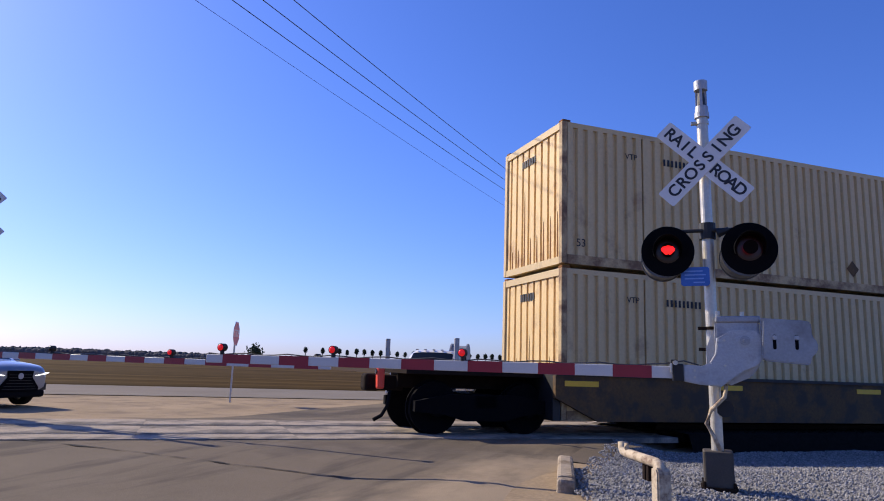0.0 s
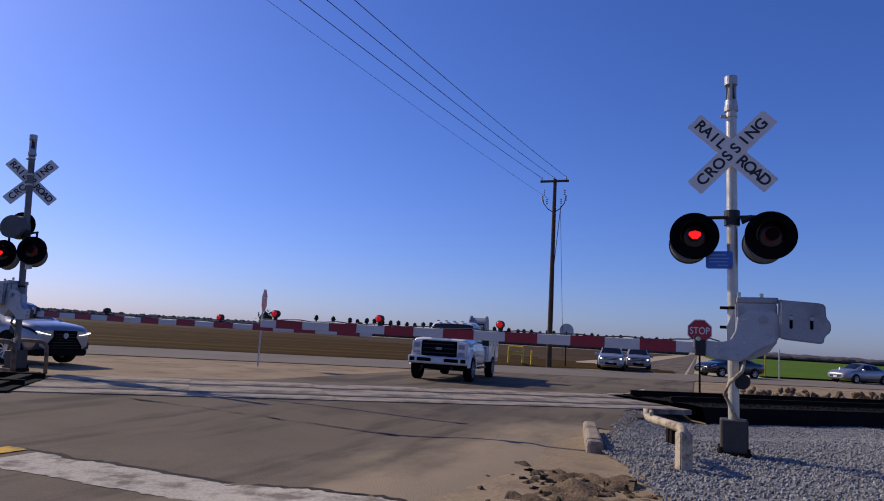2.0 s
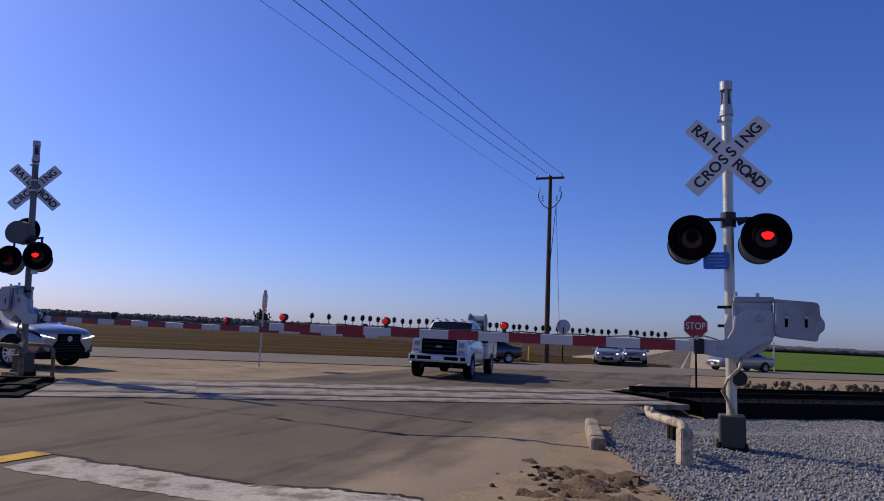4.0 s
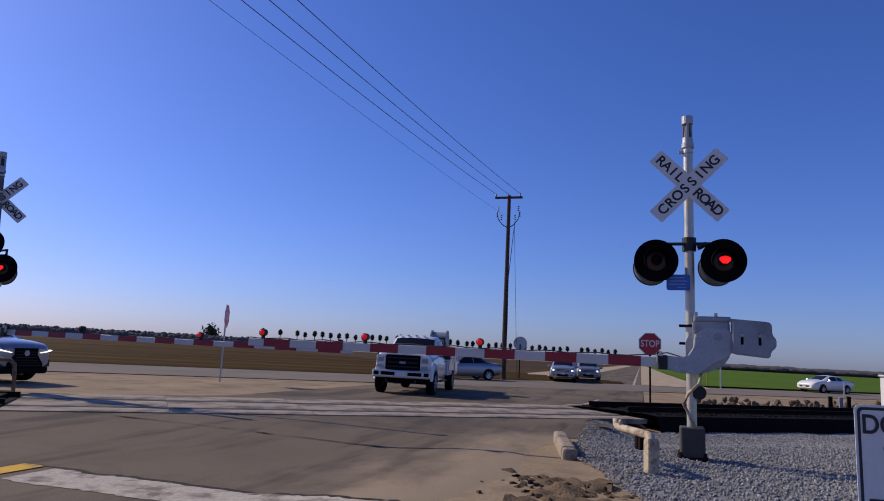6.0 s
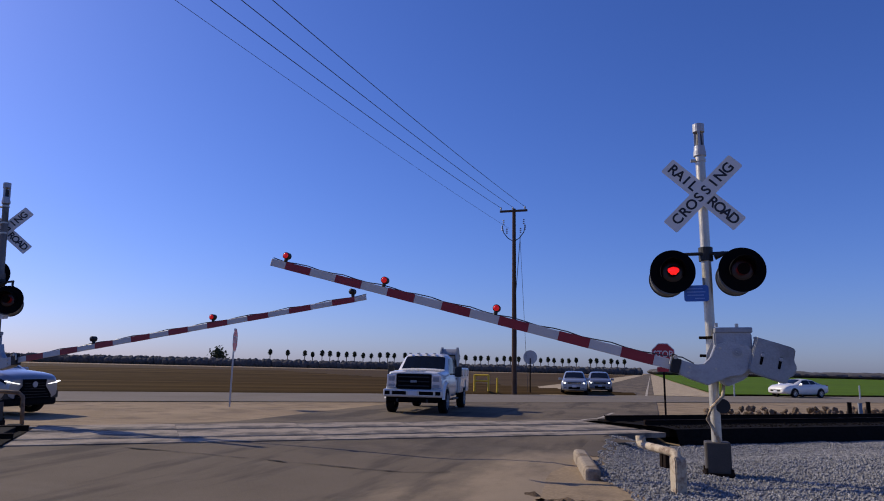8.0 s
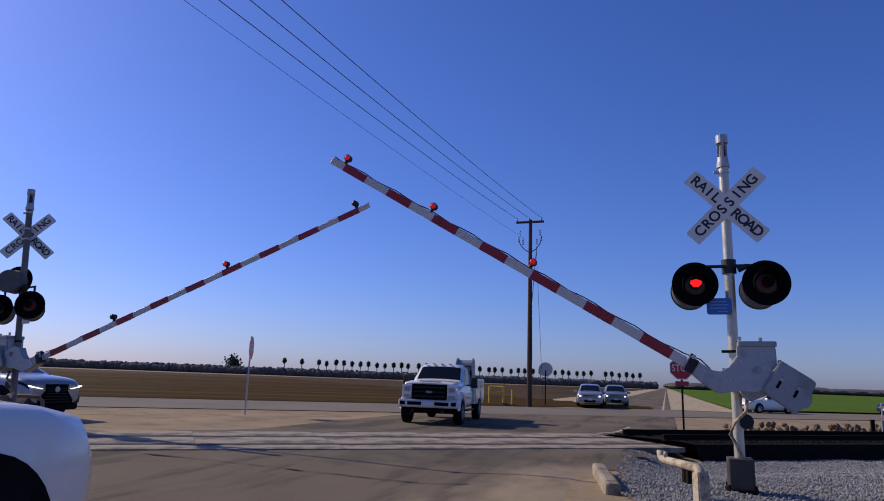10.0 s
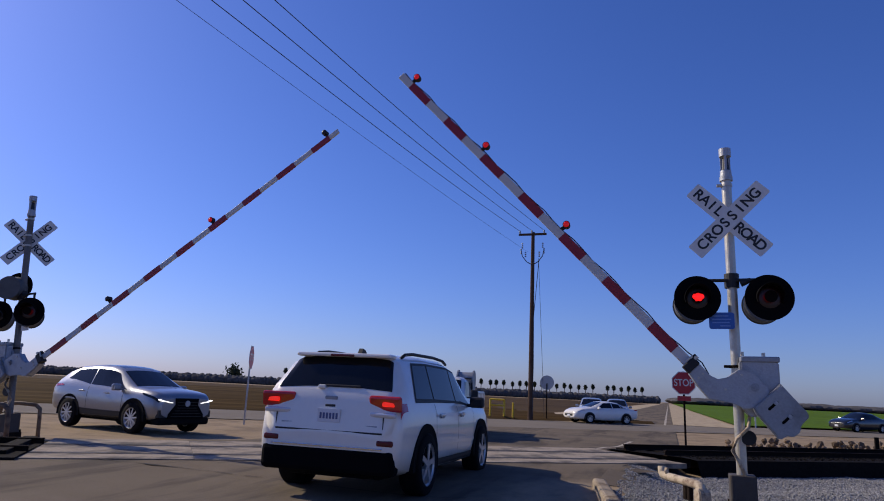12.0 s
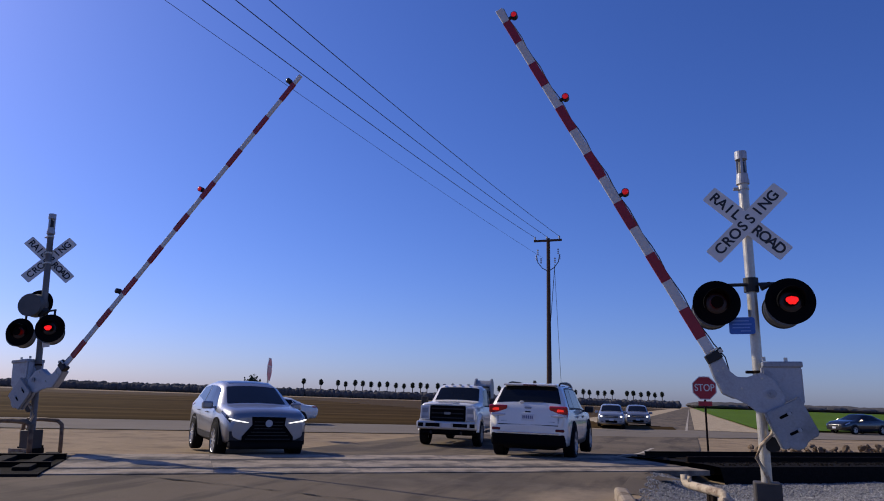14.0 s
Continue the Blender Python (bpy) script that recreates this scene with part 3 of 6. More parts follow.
def gate_arm(parent, side, length, lamps):
    """The arm that turns on the shaft of its machine, with stripes, lamps and counterweight; side -1 points to -x."""
    arm = new("gate_arm")
    arm.parent = parent
    arm["label"] = "red and white striped gate arm with counterweight"
    arm.matrix_basis = pose(*(ARM_PIVOT if side < 0 else FAR_PIVOT))
    sx = side
    # the casting is drawn from the middle of the machine; the shaft sits higher and nearer to the mast
    seat = Matrix.Translation((-side * 0.20, 0, -0.11))
    # channel-shaped casting from the shaft to the arm
    outline = ((0.61, -0.26), (0.43, -0.27), (0.34, -0.235), (0.285, -0.14), (0.26, 0.03), (0.13, 0.11), (-0.10, 0.11), (-0.2, 0.03), (-0.22, -0.12),
               (-0.10, -0.26), (0.02, -0.31), (0.13, -0.39), (0.24, -0.475), (0.45, -0.46), (0.61, -0.43))
    bm = bmesh.new()
    prism(bm, [(sx * a, b) for a, b in outline], "y", -0.05, -0.025)
    bmesh.ops.bevel(bm, geom=bm.edges[:], offset=0.008, segments=2, affect="EDGES")
    br = part("arm_bracket", bm, ALU, arm, "curved cast bracket of bare aluminium")
    bm = bmesh.new()
    prism(bm, [(sx * a, b) for a, b in ((0.61, -0.40), (0.61, -0.435), (0.45, -0.465), (0.24, -0.48), (0.13, -0.395), (0.16, -0.37), (0.25, -0.44), (0.44, -0.43))], "y", -0.027, 0.10)
    prism(bm, [(sx * a, b) for a, b in ((0.61, -0.262), (0.43, -0.272), (0.34, -0.237), (0.285, -0.142), (0.262, 0.03), (0.24, 0.02), (0.262, -0.15), (0.325, -0.26), (0.43, -0.298), (0.61, -0.29))], "y", -0.027, 0.08)
    part("bracket_flange", bm, ALU, br)
    bm = bmesh.new()
    cyl(bm, (0, -0.075, 0), (0, -0.045, 0), 0.05, 0.042, n=16)
    cyl(bm, (0, -0.09, 0), (0, -0.075, 0), 0.022, n=6)
    part("shaft_cap", bm, ALU_DARK, br)
    for a, b in ((0.2, 0.0), (0.2, -0.26), (0.5, -0.32), (0.5, -0.39)):
        bm = bmesh.new()
        cyl(bm, (sx * a, -0.065, b), (sx * a, -0.05, b), 0.014, n=6)
        part("bolt", bm, GALV, br)
    bm = bmesh.new()
    box(bm, (sx * 0.665, -0.01, -0.345), (0.11, 0.13, 0.185), bev=0.012)
    box(bm, (sx * 0.70, 0.0, -0.235), (0.07, 0.05, 0.05), bev=0.008)
    clamp = part("arm_clamp", bm, BLACK_PAINT, arm, "black clamp that holds the bar")
    bm = bmesh.new()
    cyl(bm, (sx * 0.69, -0.085, -0.245), (sx * 0.69, 0.06, -0.245), 0.026, n=12)
    box(bm, (sx * 0.735, -0.07, -0.30), (0.02, 0.03, 0.1), bev=0.004)
    part("clamp_bolt", bm, GALV, clamp)
    # striped bar
    z0, a = -0.345, 0.71
    thick = 0.064 if side < 0 else 0.052
    taper = lambda d: thick - 0.010 * d / length
    bm = bmesh.new()
    prism(bm, [(sx * a, z0 - taper(0)), (sx * (a + length), z0 - taper(length)), (sx * (a + length), z0 + taper(length)), (sx * a, z0 + taper(0))], "y", -0.018, 0.018)
    bmesh.ops.bevel(bm, geom=bm.edges[:], offset=0.005, segments=1, affect="EDGES")
    bar = part("arm_bar", bm, ARM_WHITE, arm, "long tapering white bar")
    d = 0.22
    while d < length - 0.3:
        bm = bmesh.new()
        e = d + 0.4064
        h0, h1 = taper(d) + 0.002, taper(e) + 0.002
        prism(bm, [(sx * (a + d), z0 - h0), (sx * (a + e), z0 - h1), (sx * (a + e), z0 + h1), (sx * (a + d), z0 + h0)], "y", -0.021, 0.021)
        part("red_stripe", bm, ARM_RED, bar)
        d += 0.8128
    bm = bmesh.new()
    top = lambda d: z0 + taper(d)
    tube(bm, [(sx * 0.45, 0.05, -0.26), (sx * 0.6, 0.04, -0.22), (sx * 0.8, 0.03, -0.255)] + [(sx * (a + length * k / 30), 0.03, top(length * k / 30) + 0.012 + 0.012 * math.sin(k * 1.9)) for k in range(1, 31)], 0.008, 5)
    part("lamp_cable", bm, WIRE, arm)
    for d, lit in lamps:
        bm = bmesh.new()
        cyl(bm, (sx * (a + d), 0, top(d)), (sx * (a + d), 0, top(d) + 0.05), 0.028, n=10)
        cyl(bm, (sx * (a + d), -0.045, top(d) + 0.09), (sx * (a + d), 0.045, top(d) + 0.09), 0.05, n=20)
        lp = part("arm_lamp", bm, BLACK_PAINT, arm, "small round red lamp on the arm")
        for y in (-0.046, 0.046):
            bm = bmesh.new()
            bmesh.ops.create_uvsphere(bm, u_segments=14, v_segments=8, radius=0.041, matrix=Matrix.Translation((sx * (a + d), y, top(d) + 0.09)) @ Matrix.Diagonal((1, 0.4, 1, 1)))
            part("lens", bm, ARM_LAMP if lit else LAMP_GLASS, lp, smooth=True)
    # counterweight plates, with a lug on the outer edge
    w = [(-0.165, 0.225), (-0.14, 0.235), (-0.57, 0.21), (-0.615, 0.19), (-0.622, 0.055), (-0.668, -0.01), (-0.664, -0.10), (-0.605, -0.155), (-0.59, -0.235), (-0.215, -0.205), (-0.155, -0.18)]
    for y0, y1, nm in ((-0.115, -0.062, "counterweight"), (-0.045, 0.03, "counterweight_back")):
        bm = bmesh.new()
        prism(bm, [(sx * p, q) for p, q in w], "y", y0, y1)
        bmesh.ops.bevel(bm, geom=bm.edges[:], offset=0.012, segments=2, affect="EDGES")
        cw = part(nm, bm, ALU_DARK, arm, "grey slotted counterweight plate")
        if nm == "counterweight":
            front = cw
    for p in (0.27, 0.475):
        bm = bmesh.new()
        prism(bm, [(-sx * p + q, r - 0.01) for q, r in rrect(0.032, 0.15, 0.014, 3)], "y", -0.118, -0.10)
        part("slot", bm, FLAT_BLACK, front)
        bm = bmesh.new()
        cyl(bm, (-sx * p, -0.14, 0.035), (-sx * p, -0.11, 0.035), 0.02, n=6)
        cyl(bm, (-sx * p, -0.122, 0.035), (-sx * p, -0.116, 0.035), 0.024, n=14)
        part("bolt", bm, ALU, front)
    for ob in arm.children_recursive:
        ob.data.transform(seat)
    return arm


ARM_PIVOT = (0.10, -0.30, 1.68)
FAR_PIVOT = (0.40, -0.30, 1.60)


def crossing_signal(m, side, far):
    """Mast with crossbuck, flashers, gate machine and turning arm."""
    s = thing("crossing_signal", m, "grey steel crossing signal with crossbuck, red flashers and gate", "crossing signal", "signals of the crossing")
    bm = bmesh.new()
    up = 0.36 if far else 0.0
    cyl(bm, (0, 0, 0.4), (0, 0, 4.2 + up), 0.062, n=20)
    part("mast", bm, SHADED_STEEL if far else GALV, s, smooth=False)
    bm = bmesh.new()
    prism(bm, rrect(0.30, 0.30, 0.03, 3), "z", 0.05, 0.42)
    bmesh.ops.bevel(bm, geom=bm.edges[:], offset=0.01, segments=1, affect="EDGES")
    base = part("base_box", bm, FOOT_BOX, s, "dark cast junction box at the foot")
    bm = bmesh.new()
    prism(bm, rrect(0.36, 0.36, 0.03, 3), "z", -0.06, 0.055)
    for x in (-0.15, 0.15):
        for y in (-0.15, 0.15):
            cyl(bm, (x, y, 0.05), (x, y, 0.11), 0.018, n=6)
    part("base_plate", bm, RAIL_RUST, s)
    # bell and cap on top
    bm = bmesh.new()
    cyl(bm, (0, 0, 4.16 + up), (0, 0, 4.22 + up), 0.082, n=20)
    cyl(bm, (0, 0, 4.22 + up), (0, 0, 4.30 + up), 0.075, 0.07, n=20)
    cyl(bm, (0, 0, 4.50 + up), (0, 0, 4.61 + up), 0.076, n=20)
    for k in range(3):
        a = k * math.tau / 3 + 0.5
        box(bm, (0.055 * math.cos(a), 0.055 * math.sin(a), 4.4 + up), (0.03, 0.03, 0.22))
    bell = part("bell_housing", bm, ALU, s, "open cast bell housing on the mast")
    bm = bmesh.new()
    cyl(bm, (0, 0, 4.31 + up), (0, 0, 4.47 + up), 0.05, 0.035, n=16)
    part("bell", bm, SIGN_BLACK, bell)
    for z in (4.08 + up, 3.72 + up, 3.5 + up, 1.70, 1.47, 1.28):
        bm = bmesh.new()
        cyl(bm, (0, 0, z), (0, 0, z + 0.035), 0.072, n=20)
        box(bm, (-0.09 if z > 2 else -0.1, -0.02, z + 0.017), (0.07 if z > 2 else 0.09, 0.05, 0.035), bev=0.006)
        part("clamp", bm, RAIL_RUST if z < 2 else GALV, s)
    crossbuck(s, 3.61 + up, -0.085 if not far else 0.09, -1, 0 if not far else 38)
    # lamp crossarm
    zl = 2.57
    bm = bmesh.new()
    cyl(bm, (-0.42, -0.06, zl + 0.24), (0.42, -0.06, zl + 0.24), 0.022, n=10)
    cyl(bm, (-0.40, -0.06, zl + 0.24), (-0.40, -0.06, zl), 0.022, n=8)
    cyl(bm, (0.40, -0.06, zl + 0.24), (0.40, -0.06, zl), 0.022, n=8)
    cyl(bm, (0, 0, zl + 0.15), (0, 0, zl + 0.33), 0.09, n=16)
    cyl(bm, (0.1, -0.06, zl + 0.2), (0.22, -0.06, zl + 0.24), 0.05, 0.03, n=10)
    part("lamp_crossarm", bm, BLACK_PAINT, s)
    if not far:
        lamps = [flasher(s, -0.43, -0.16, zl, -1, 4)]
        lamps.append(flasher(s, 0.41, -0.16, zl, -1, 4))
        bm = bmesh.new()
        prism(bm, rrect(0.30, 0.21, 0.03), "y", -0.11, -0.1)
        bm.transform(Matrix.Translation((-0.15, 0, 2.285)))
        b = part("emergency_sign", bm, SIGN_BLUE, s, "small blue notice with unreadable lines")
        for k, (w, x) in enumerate(((0.2, -0.02), (0.22, 0), (0.2, -0.01), (0.12, 0.04))):
            bm = bmesh.new()
            box(bm, (-0.15 + x, -0.113, 2.345 - 0.042 * k), (w, 0.003, 0.014))
            part("line_of_text", bm, mat("notice_text", (0.16, 0.3, 0.62), 0.5), b)
    else:
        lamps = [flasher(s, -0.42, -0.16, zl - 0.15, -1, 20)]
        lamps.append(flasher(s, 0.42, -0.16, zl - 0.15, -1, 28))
        flasher(s, -0.16, 0.02, zl + 0.45, 1, 20)
        bm = bmesh.new()
        box(bm, (0.28, -0.1, 2.16), (0.2, 0.01, 0.22), bev=0.004)
        part("notice", bm, SIGN_WHITE, s, "small white notice")
    # gate machine
    k = -side
    bm = bmesh.new()
    prism(bm, [(k * p, q) for p, q in ((0.02, 1.22), (0.02, 1.78), (0.07, 1.83), (0.43, 1.81), (0.46, 1.76), (0.46, 1.34), (0.36, 1.2), (0.14, 1.1))], "y", -0.22, 0.16)
    bmesh.ops.bevel(bm, geom=bm.edges[:], offset=0.02, segments=2, affect="EDGES")
    g = part("gate_machine", bm, ALU, s, "silver gate machine housing")
    bm = bmesh.new()
    box(bm, (k * 0.25, -0.03, 1.80), (0.44, 0.42, 0.07), bev=0.015)
    part("lid", bm, ALU_DARK, g)
    for x, z in ((0.06, 1.87), (0.3, 1.86)):
        bm = bmesh.new()
        bmesh.ops.create_cone(bm, cap_ends=True, segments=10, radius1=0.022, radius2=0.022, depth=0.05, matrix=Matrix.Translation((k * x, -0.15, z)))
        part("latch", bm, GALV, g)
    bm = bmesh.new()
    prism(bm, [(k * p, q) for p, q in ((-0.07, 1.28), (-0.07, 1.5), (0.05, 1.78), (0.05, 1.2))], "y", -0.09, 0.09)
    part("mounting_bracket", bm, ALU, s)
    bm = bmesh.new()
    cyl(bm, (k * 0.09, -0.06, 0.86), (k * 0.09, 0.06, 0.86), 0.09, n=18)
    part("cable_entry", bm, BLACK_PAINT, s)
    bm = bmesh.new()
    tube(bm, [(k * 0.12, -0.02, 1.12), (k * 0.09, -0.1, 0.98), (-k * 0.05, -0.11, 0.84), (-k * 0.1, -0.08, 0.7), (-k * 0.04, -0.1, 0.58), (k * 0.03, -0.09, 0.42)], 0.022, 8)
    part("conduit", bm, GUARD_PAINT, s, "bent flexible conduit", smooth=True)
    if far:
        arm = gate_arm(s, side, 7.33, ((1.8, False), (4.4, True), (7.1, False)))
    else:
        arm = gate_arm(s, side, 5.75, ((2.32, True), (3.96, True), (5.53, True)))
    return s, arm, lamps


def guard_rail(m, label):
    """A low guard of flaking painted steel: a broad post, a rail with a hooked end, and a cut-off stub under it."""
    g = thing("guard_rail", m, label, "guard rail", "guards beside the masts")
    mt = GUARD_PAINT
    bm = bmesh.new()
    tube(bm, [(0.02, 0, 0.30), (0.015, 0, 0.37), (-0.02, 0, 0.415), (-0.09, 0, 0.43), (-0.45, 0, 0.43), (-0.74, 0, 0.43), (-0.84, 0, 0.44), (-0.87, 0, 0.47), (-0.875, 0, 0.53)], 0.047, 10)
    tube(bm, [(-0.72, 0, 0.44), (-0.725, -0.02, 0.49), (-0.72, -0.02, 0.53)], 0.024, 8)
    rail = part("top_rail", bm, mt, g, smooth=True)
    bm = bmesh.new()
    prism(bm, [(-0.055, -0.12), (0.08, -0.12), (0.075, 0.36), (0.05, 0.40), (-0.05, 0.40), (-0.06, 0.36)], "y", -0.065, 0.065)
    bmesh.ops.bevel(bm, geom=bm.edges[:], offset=0.012, segments=2, affect="EDGES")
    part("post", bm, mt, g)
    for x in (-0.28, -0.36):
        bm = bmesh.new()
        box(bm, (x, 0.02, 0.32), (0.06, 0.05, 0.16), bev=0.008)
        part("stub", bm, RAIL_RUST, g, "rusty cut-off stub")
    return g


def hoop_guard(m):
    """A bent pipe hoop of two legs before the far mast, with a second pipe behind."""
    g = thing("guard_hoop", m, "bent rusty tan pipe guard round the foot of the mast", "guard rail")
    for y, r in ((0.0, 0.06), (1.1, 0.05)):
        bm = bmesh.new()
        tube(bm, [(-0.56, y, -0.1), (-0.58, y, 0.45), (-0.54, y, 0.72), (-0.44, y, 0.80), (0.0, y, 0.81), (0.40, y, 0.79), (0.53, y, 0.70), (0.56, y, 0.45), (0.60, y, -0.1)], r, 10)
        part("hoop", bm, RUSTY_PIPE, g, smooth=True)
    bm = bmesh.new()
    prism(bm, rrect(0.5, 0.5, 0.05), "z", -0.1, 0.14)
    bm.transform(Matrix.Translation((0.0, 0.55, 0)))
    part("footing", bm, KERB, g, "stained concrete footing")
    g.scale = (0.8, 0.8, 0.82)
    return g


# ---- train ----
def container(parent_m, label):
    L, Wd, Hh = 16.15, 2.59, 2.85
    c = thing("container", parent_m, label, "container", "stacked containers")
    half = Wd / 2
    bm = bmesh.new()
    box(bm, (L / 2, 0, Hh / 2), (L - 0.16, Wd - 0.14, Hh - 0.1))
    part("inner_box", bm, BOX_TAN, c)
    # corrugated sides, one strip of folded sheet each
    for y in (-half, half):
        bm = bmesh.new()
        sgn = 1 if y > 0 else -1
        x, prev, k = 0.12, None, 0
        while x < L - 0.12:
            for dx, dep in ((0.0, 0.0), (0.125, 0.0), (0.15, -0.055), (0.205, -0.055)):
                cur = [bm.verts.new((x + dx, y + sgn * (dep - 0.004), z)) for z in (0.17, Hh - 0.1)]
                if prev:
                    bm.faces.new((prev[0], cur[0], cur[1], prev[1]))
                prev = cur
            x += 0.23
            k += 1
        bmesh.ops.recalc_face_normals(bm, faces=bm.faces)
        part("side_wall", bm, BOX_TAN, c)
    # end with deep ribs
    bm = bmesh.new()
    prev = None
    y = -half + 0.1
    while y < half - 0.2:
        for dy, dep in ((0.0, 0.0), (0.185, 0.0), (0.195, 0.10), (0.26, 0.10), (0.27, 0.0)):
            cur = [bm.verts.new((0.03 + dep, y + dy, z)) for z in (0.15, Hh - 0.12)]
            if prev:
                bm.faces.new((prev[0], cur[0], cur[1], prev[1]))
            prev = cur
        y += 0.285
    bmesh.ops.reverse_faces(bm, faces=bm.faces)
    part("end_wall", bm, BOX_END_SUNLIT, c, "end with deep grooves and rust, sunlight painted into its tan")
    for y in (-half + 0.05, half - 0.05):
        for x in (0.05, L - 0.05):
            bm = bmesh.new()
            box(bm, (x, y, Hh / 2), (0.12, 0.12, Hh), bev=0.012)
            part("corner_post", bm, BOX_TAN if y > 0 or x > 1 else BOX_WORN, c)
        bm = bmesh.new()
        box(bm, (L / 2, y, Hh - 0.05), (L - 0.24, 0.09, 0.1))
        part("top_rail", bm, BOX_TAN, c)
        bm = bmesh.new()
        box(bm, (L / 2, y, 0.09), (L - 0.24, 0.1, 0.18))
        part("bottom_rail", bm, BOX_TAN if y > 0 else BOX_WORN, c, "worn bottom rail" if y < 0 else "")
    for z in (0.07, Hh - 0.07):
        bm = bmesh.new()
        box(bm, (0.05, 0, z), (0.1, Wd - 0.24, 0.14))
        part("end_rail", bm, BOX_TAN, c)
    for x in (0.1, L - 0.1):
        for y in (-half + 0.09, half - 0.09):
            bm = bmesh.new()
            box(bm, (x, y, Hh + 0.024), (0.18, 0.16, 0.052), bev=0.008)
            part("corner_casting", bm, RUST, c)
    for x in (1.95, 14.2):
        bm = bmesh.new()
        box(bm, (x, -half + 0.02, Hh / 2), (0.12, 0.06, Hh - 0.1), bev=0.008)
        part("side_post", bm, BOX_TAN, c)
    for k in range(8):
        bm = bmesh.new()
        yy = -half + 0.22 + 0.285 * k
        hgt = 0.4 + 1.3 * random.random() ** 2
        prism(bm, [(yy - 0.03, 0.14), (yy + 0.03, 0.14), (yy + 0.012, 0.14 + hgt), (yy - 0.008, 0.14 + hgt * 0.9)], "x", 0.0245, 0.0285)
        part("rust_streak", bm, RUST, c)
    # code letters, as dark bars and readable marks
    side_m = lambda x, z: pose(x, -half - 0.004, z, 90, 0, 0)
    lettering("marking", "53", 0.22, side_m(0.42, 0.42), TRIM_BLACK, c)
    lettering("marking", "VTP", 0.17, side_m(1.6, 2.32), TRIM_BLACK, c)
    for k in range(9):
        bm = bmesh.new()
        box(bm, (2.42 + 0.1 * k, -half - 0.004, 2.32), (0.05, 0.006, 0.14))
        part("code_bar", bm, TRIM_BLACK, c)
    for k in range(6):
        bm = bmesh.new()
        box(bm, (0.02, half - 0.85 - 0.11 * k, 2.4), (0.008, 0.07, 0.16))
        part("code_bar", bm, TRIM_BLACK, c)
    bm = bmesh.new()
    prism(bm, [(7.6 + a, 0.5 + b) for a, b in ngon(0.19, 4)], "y", -half - 0.006, -half - 0.001)
    part("hazard_diamond", bm, CAR_YELLOW, c)
    return c


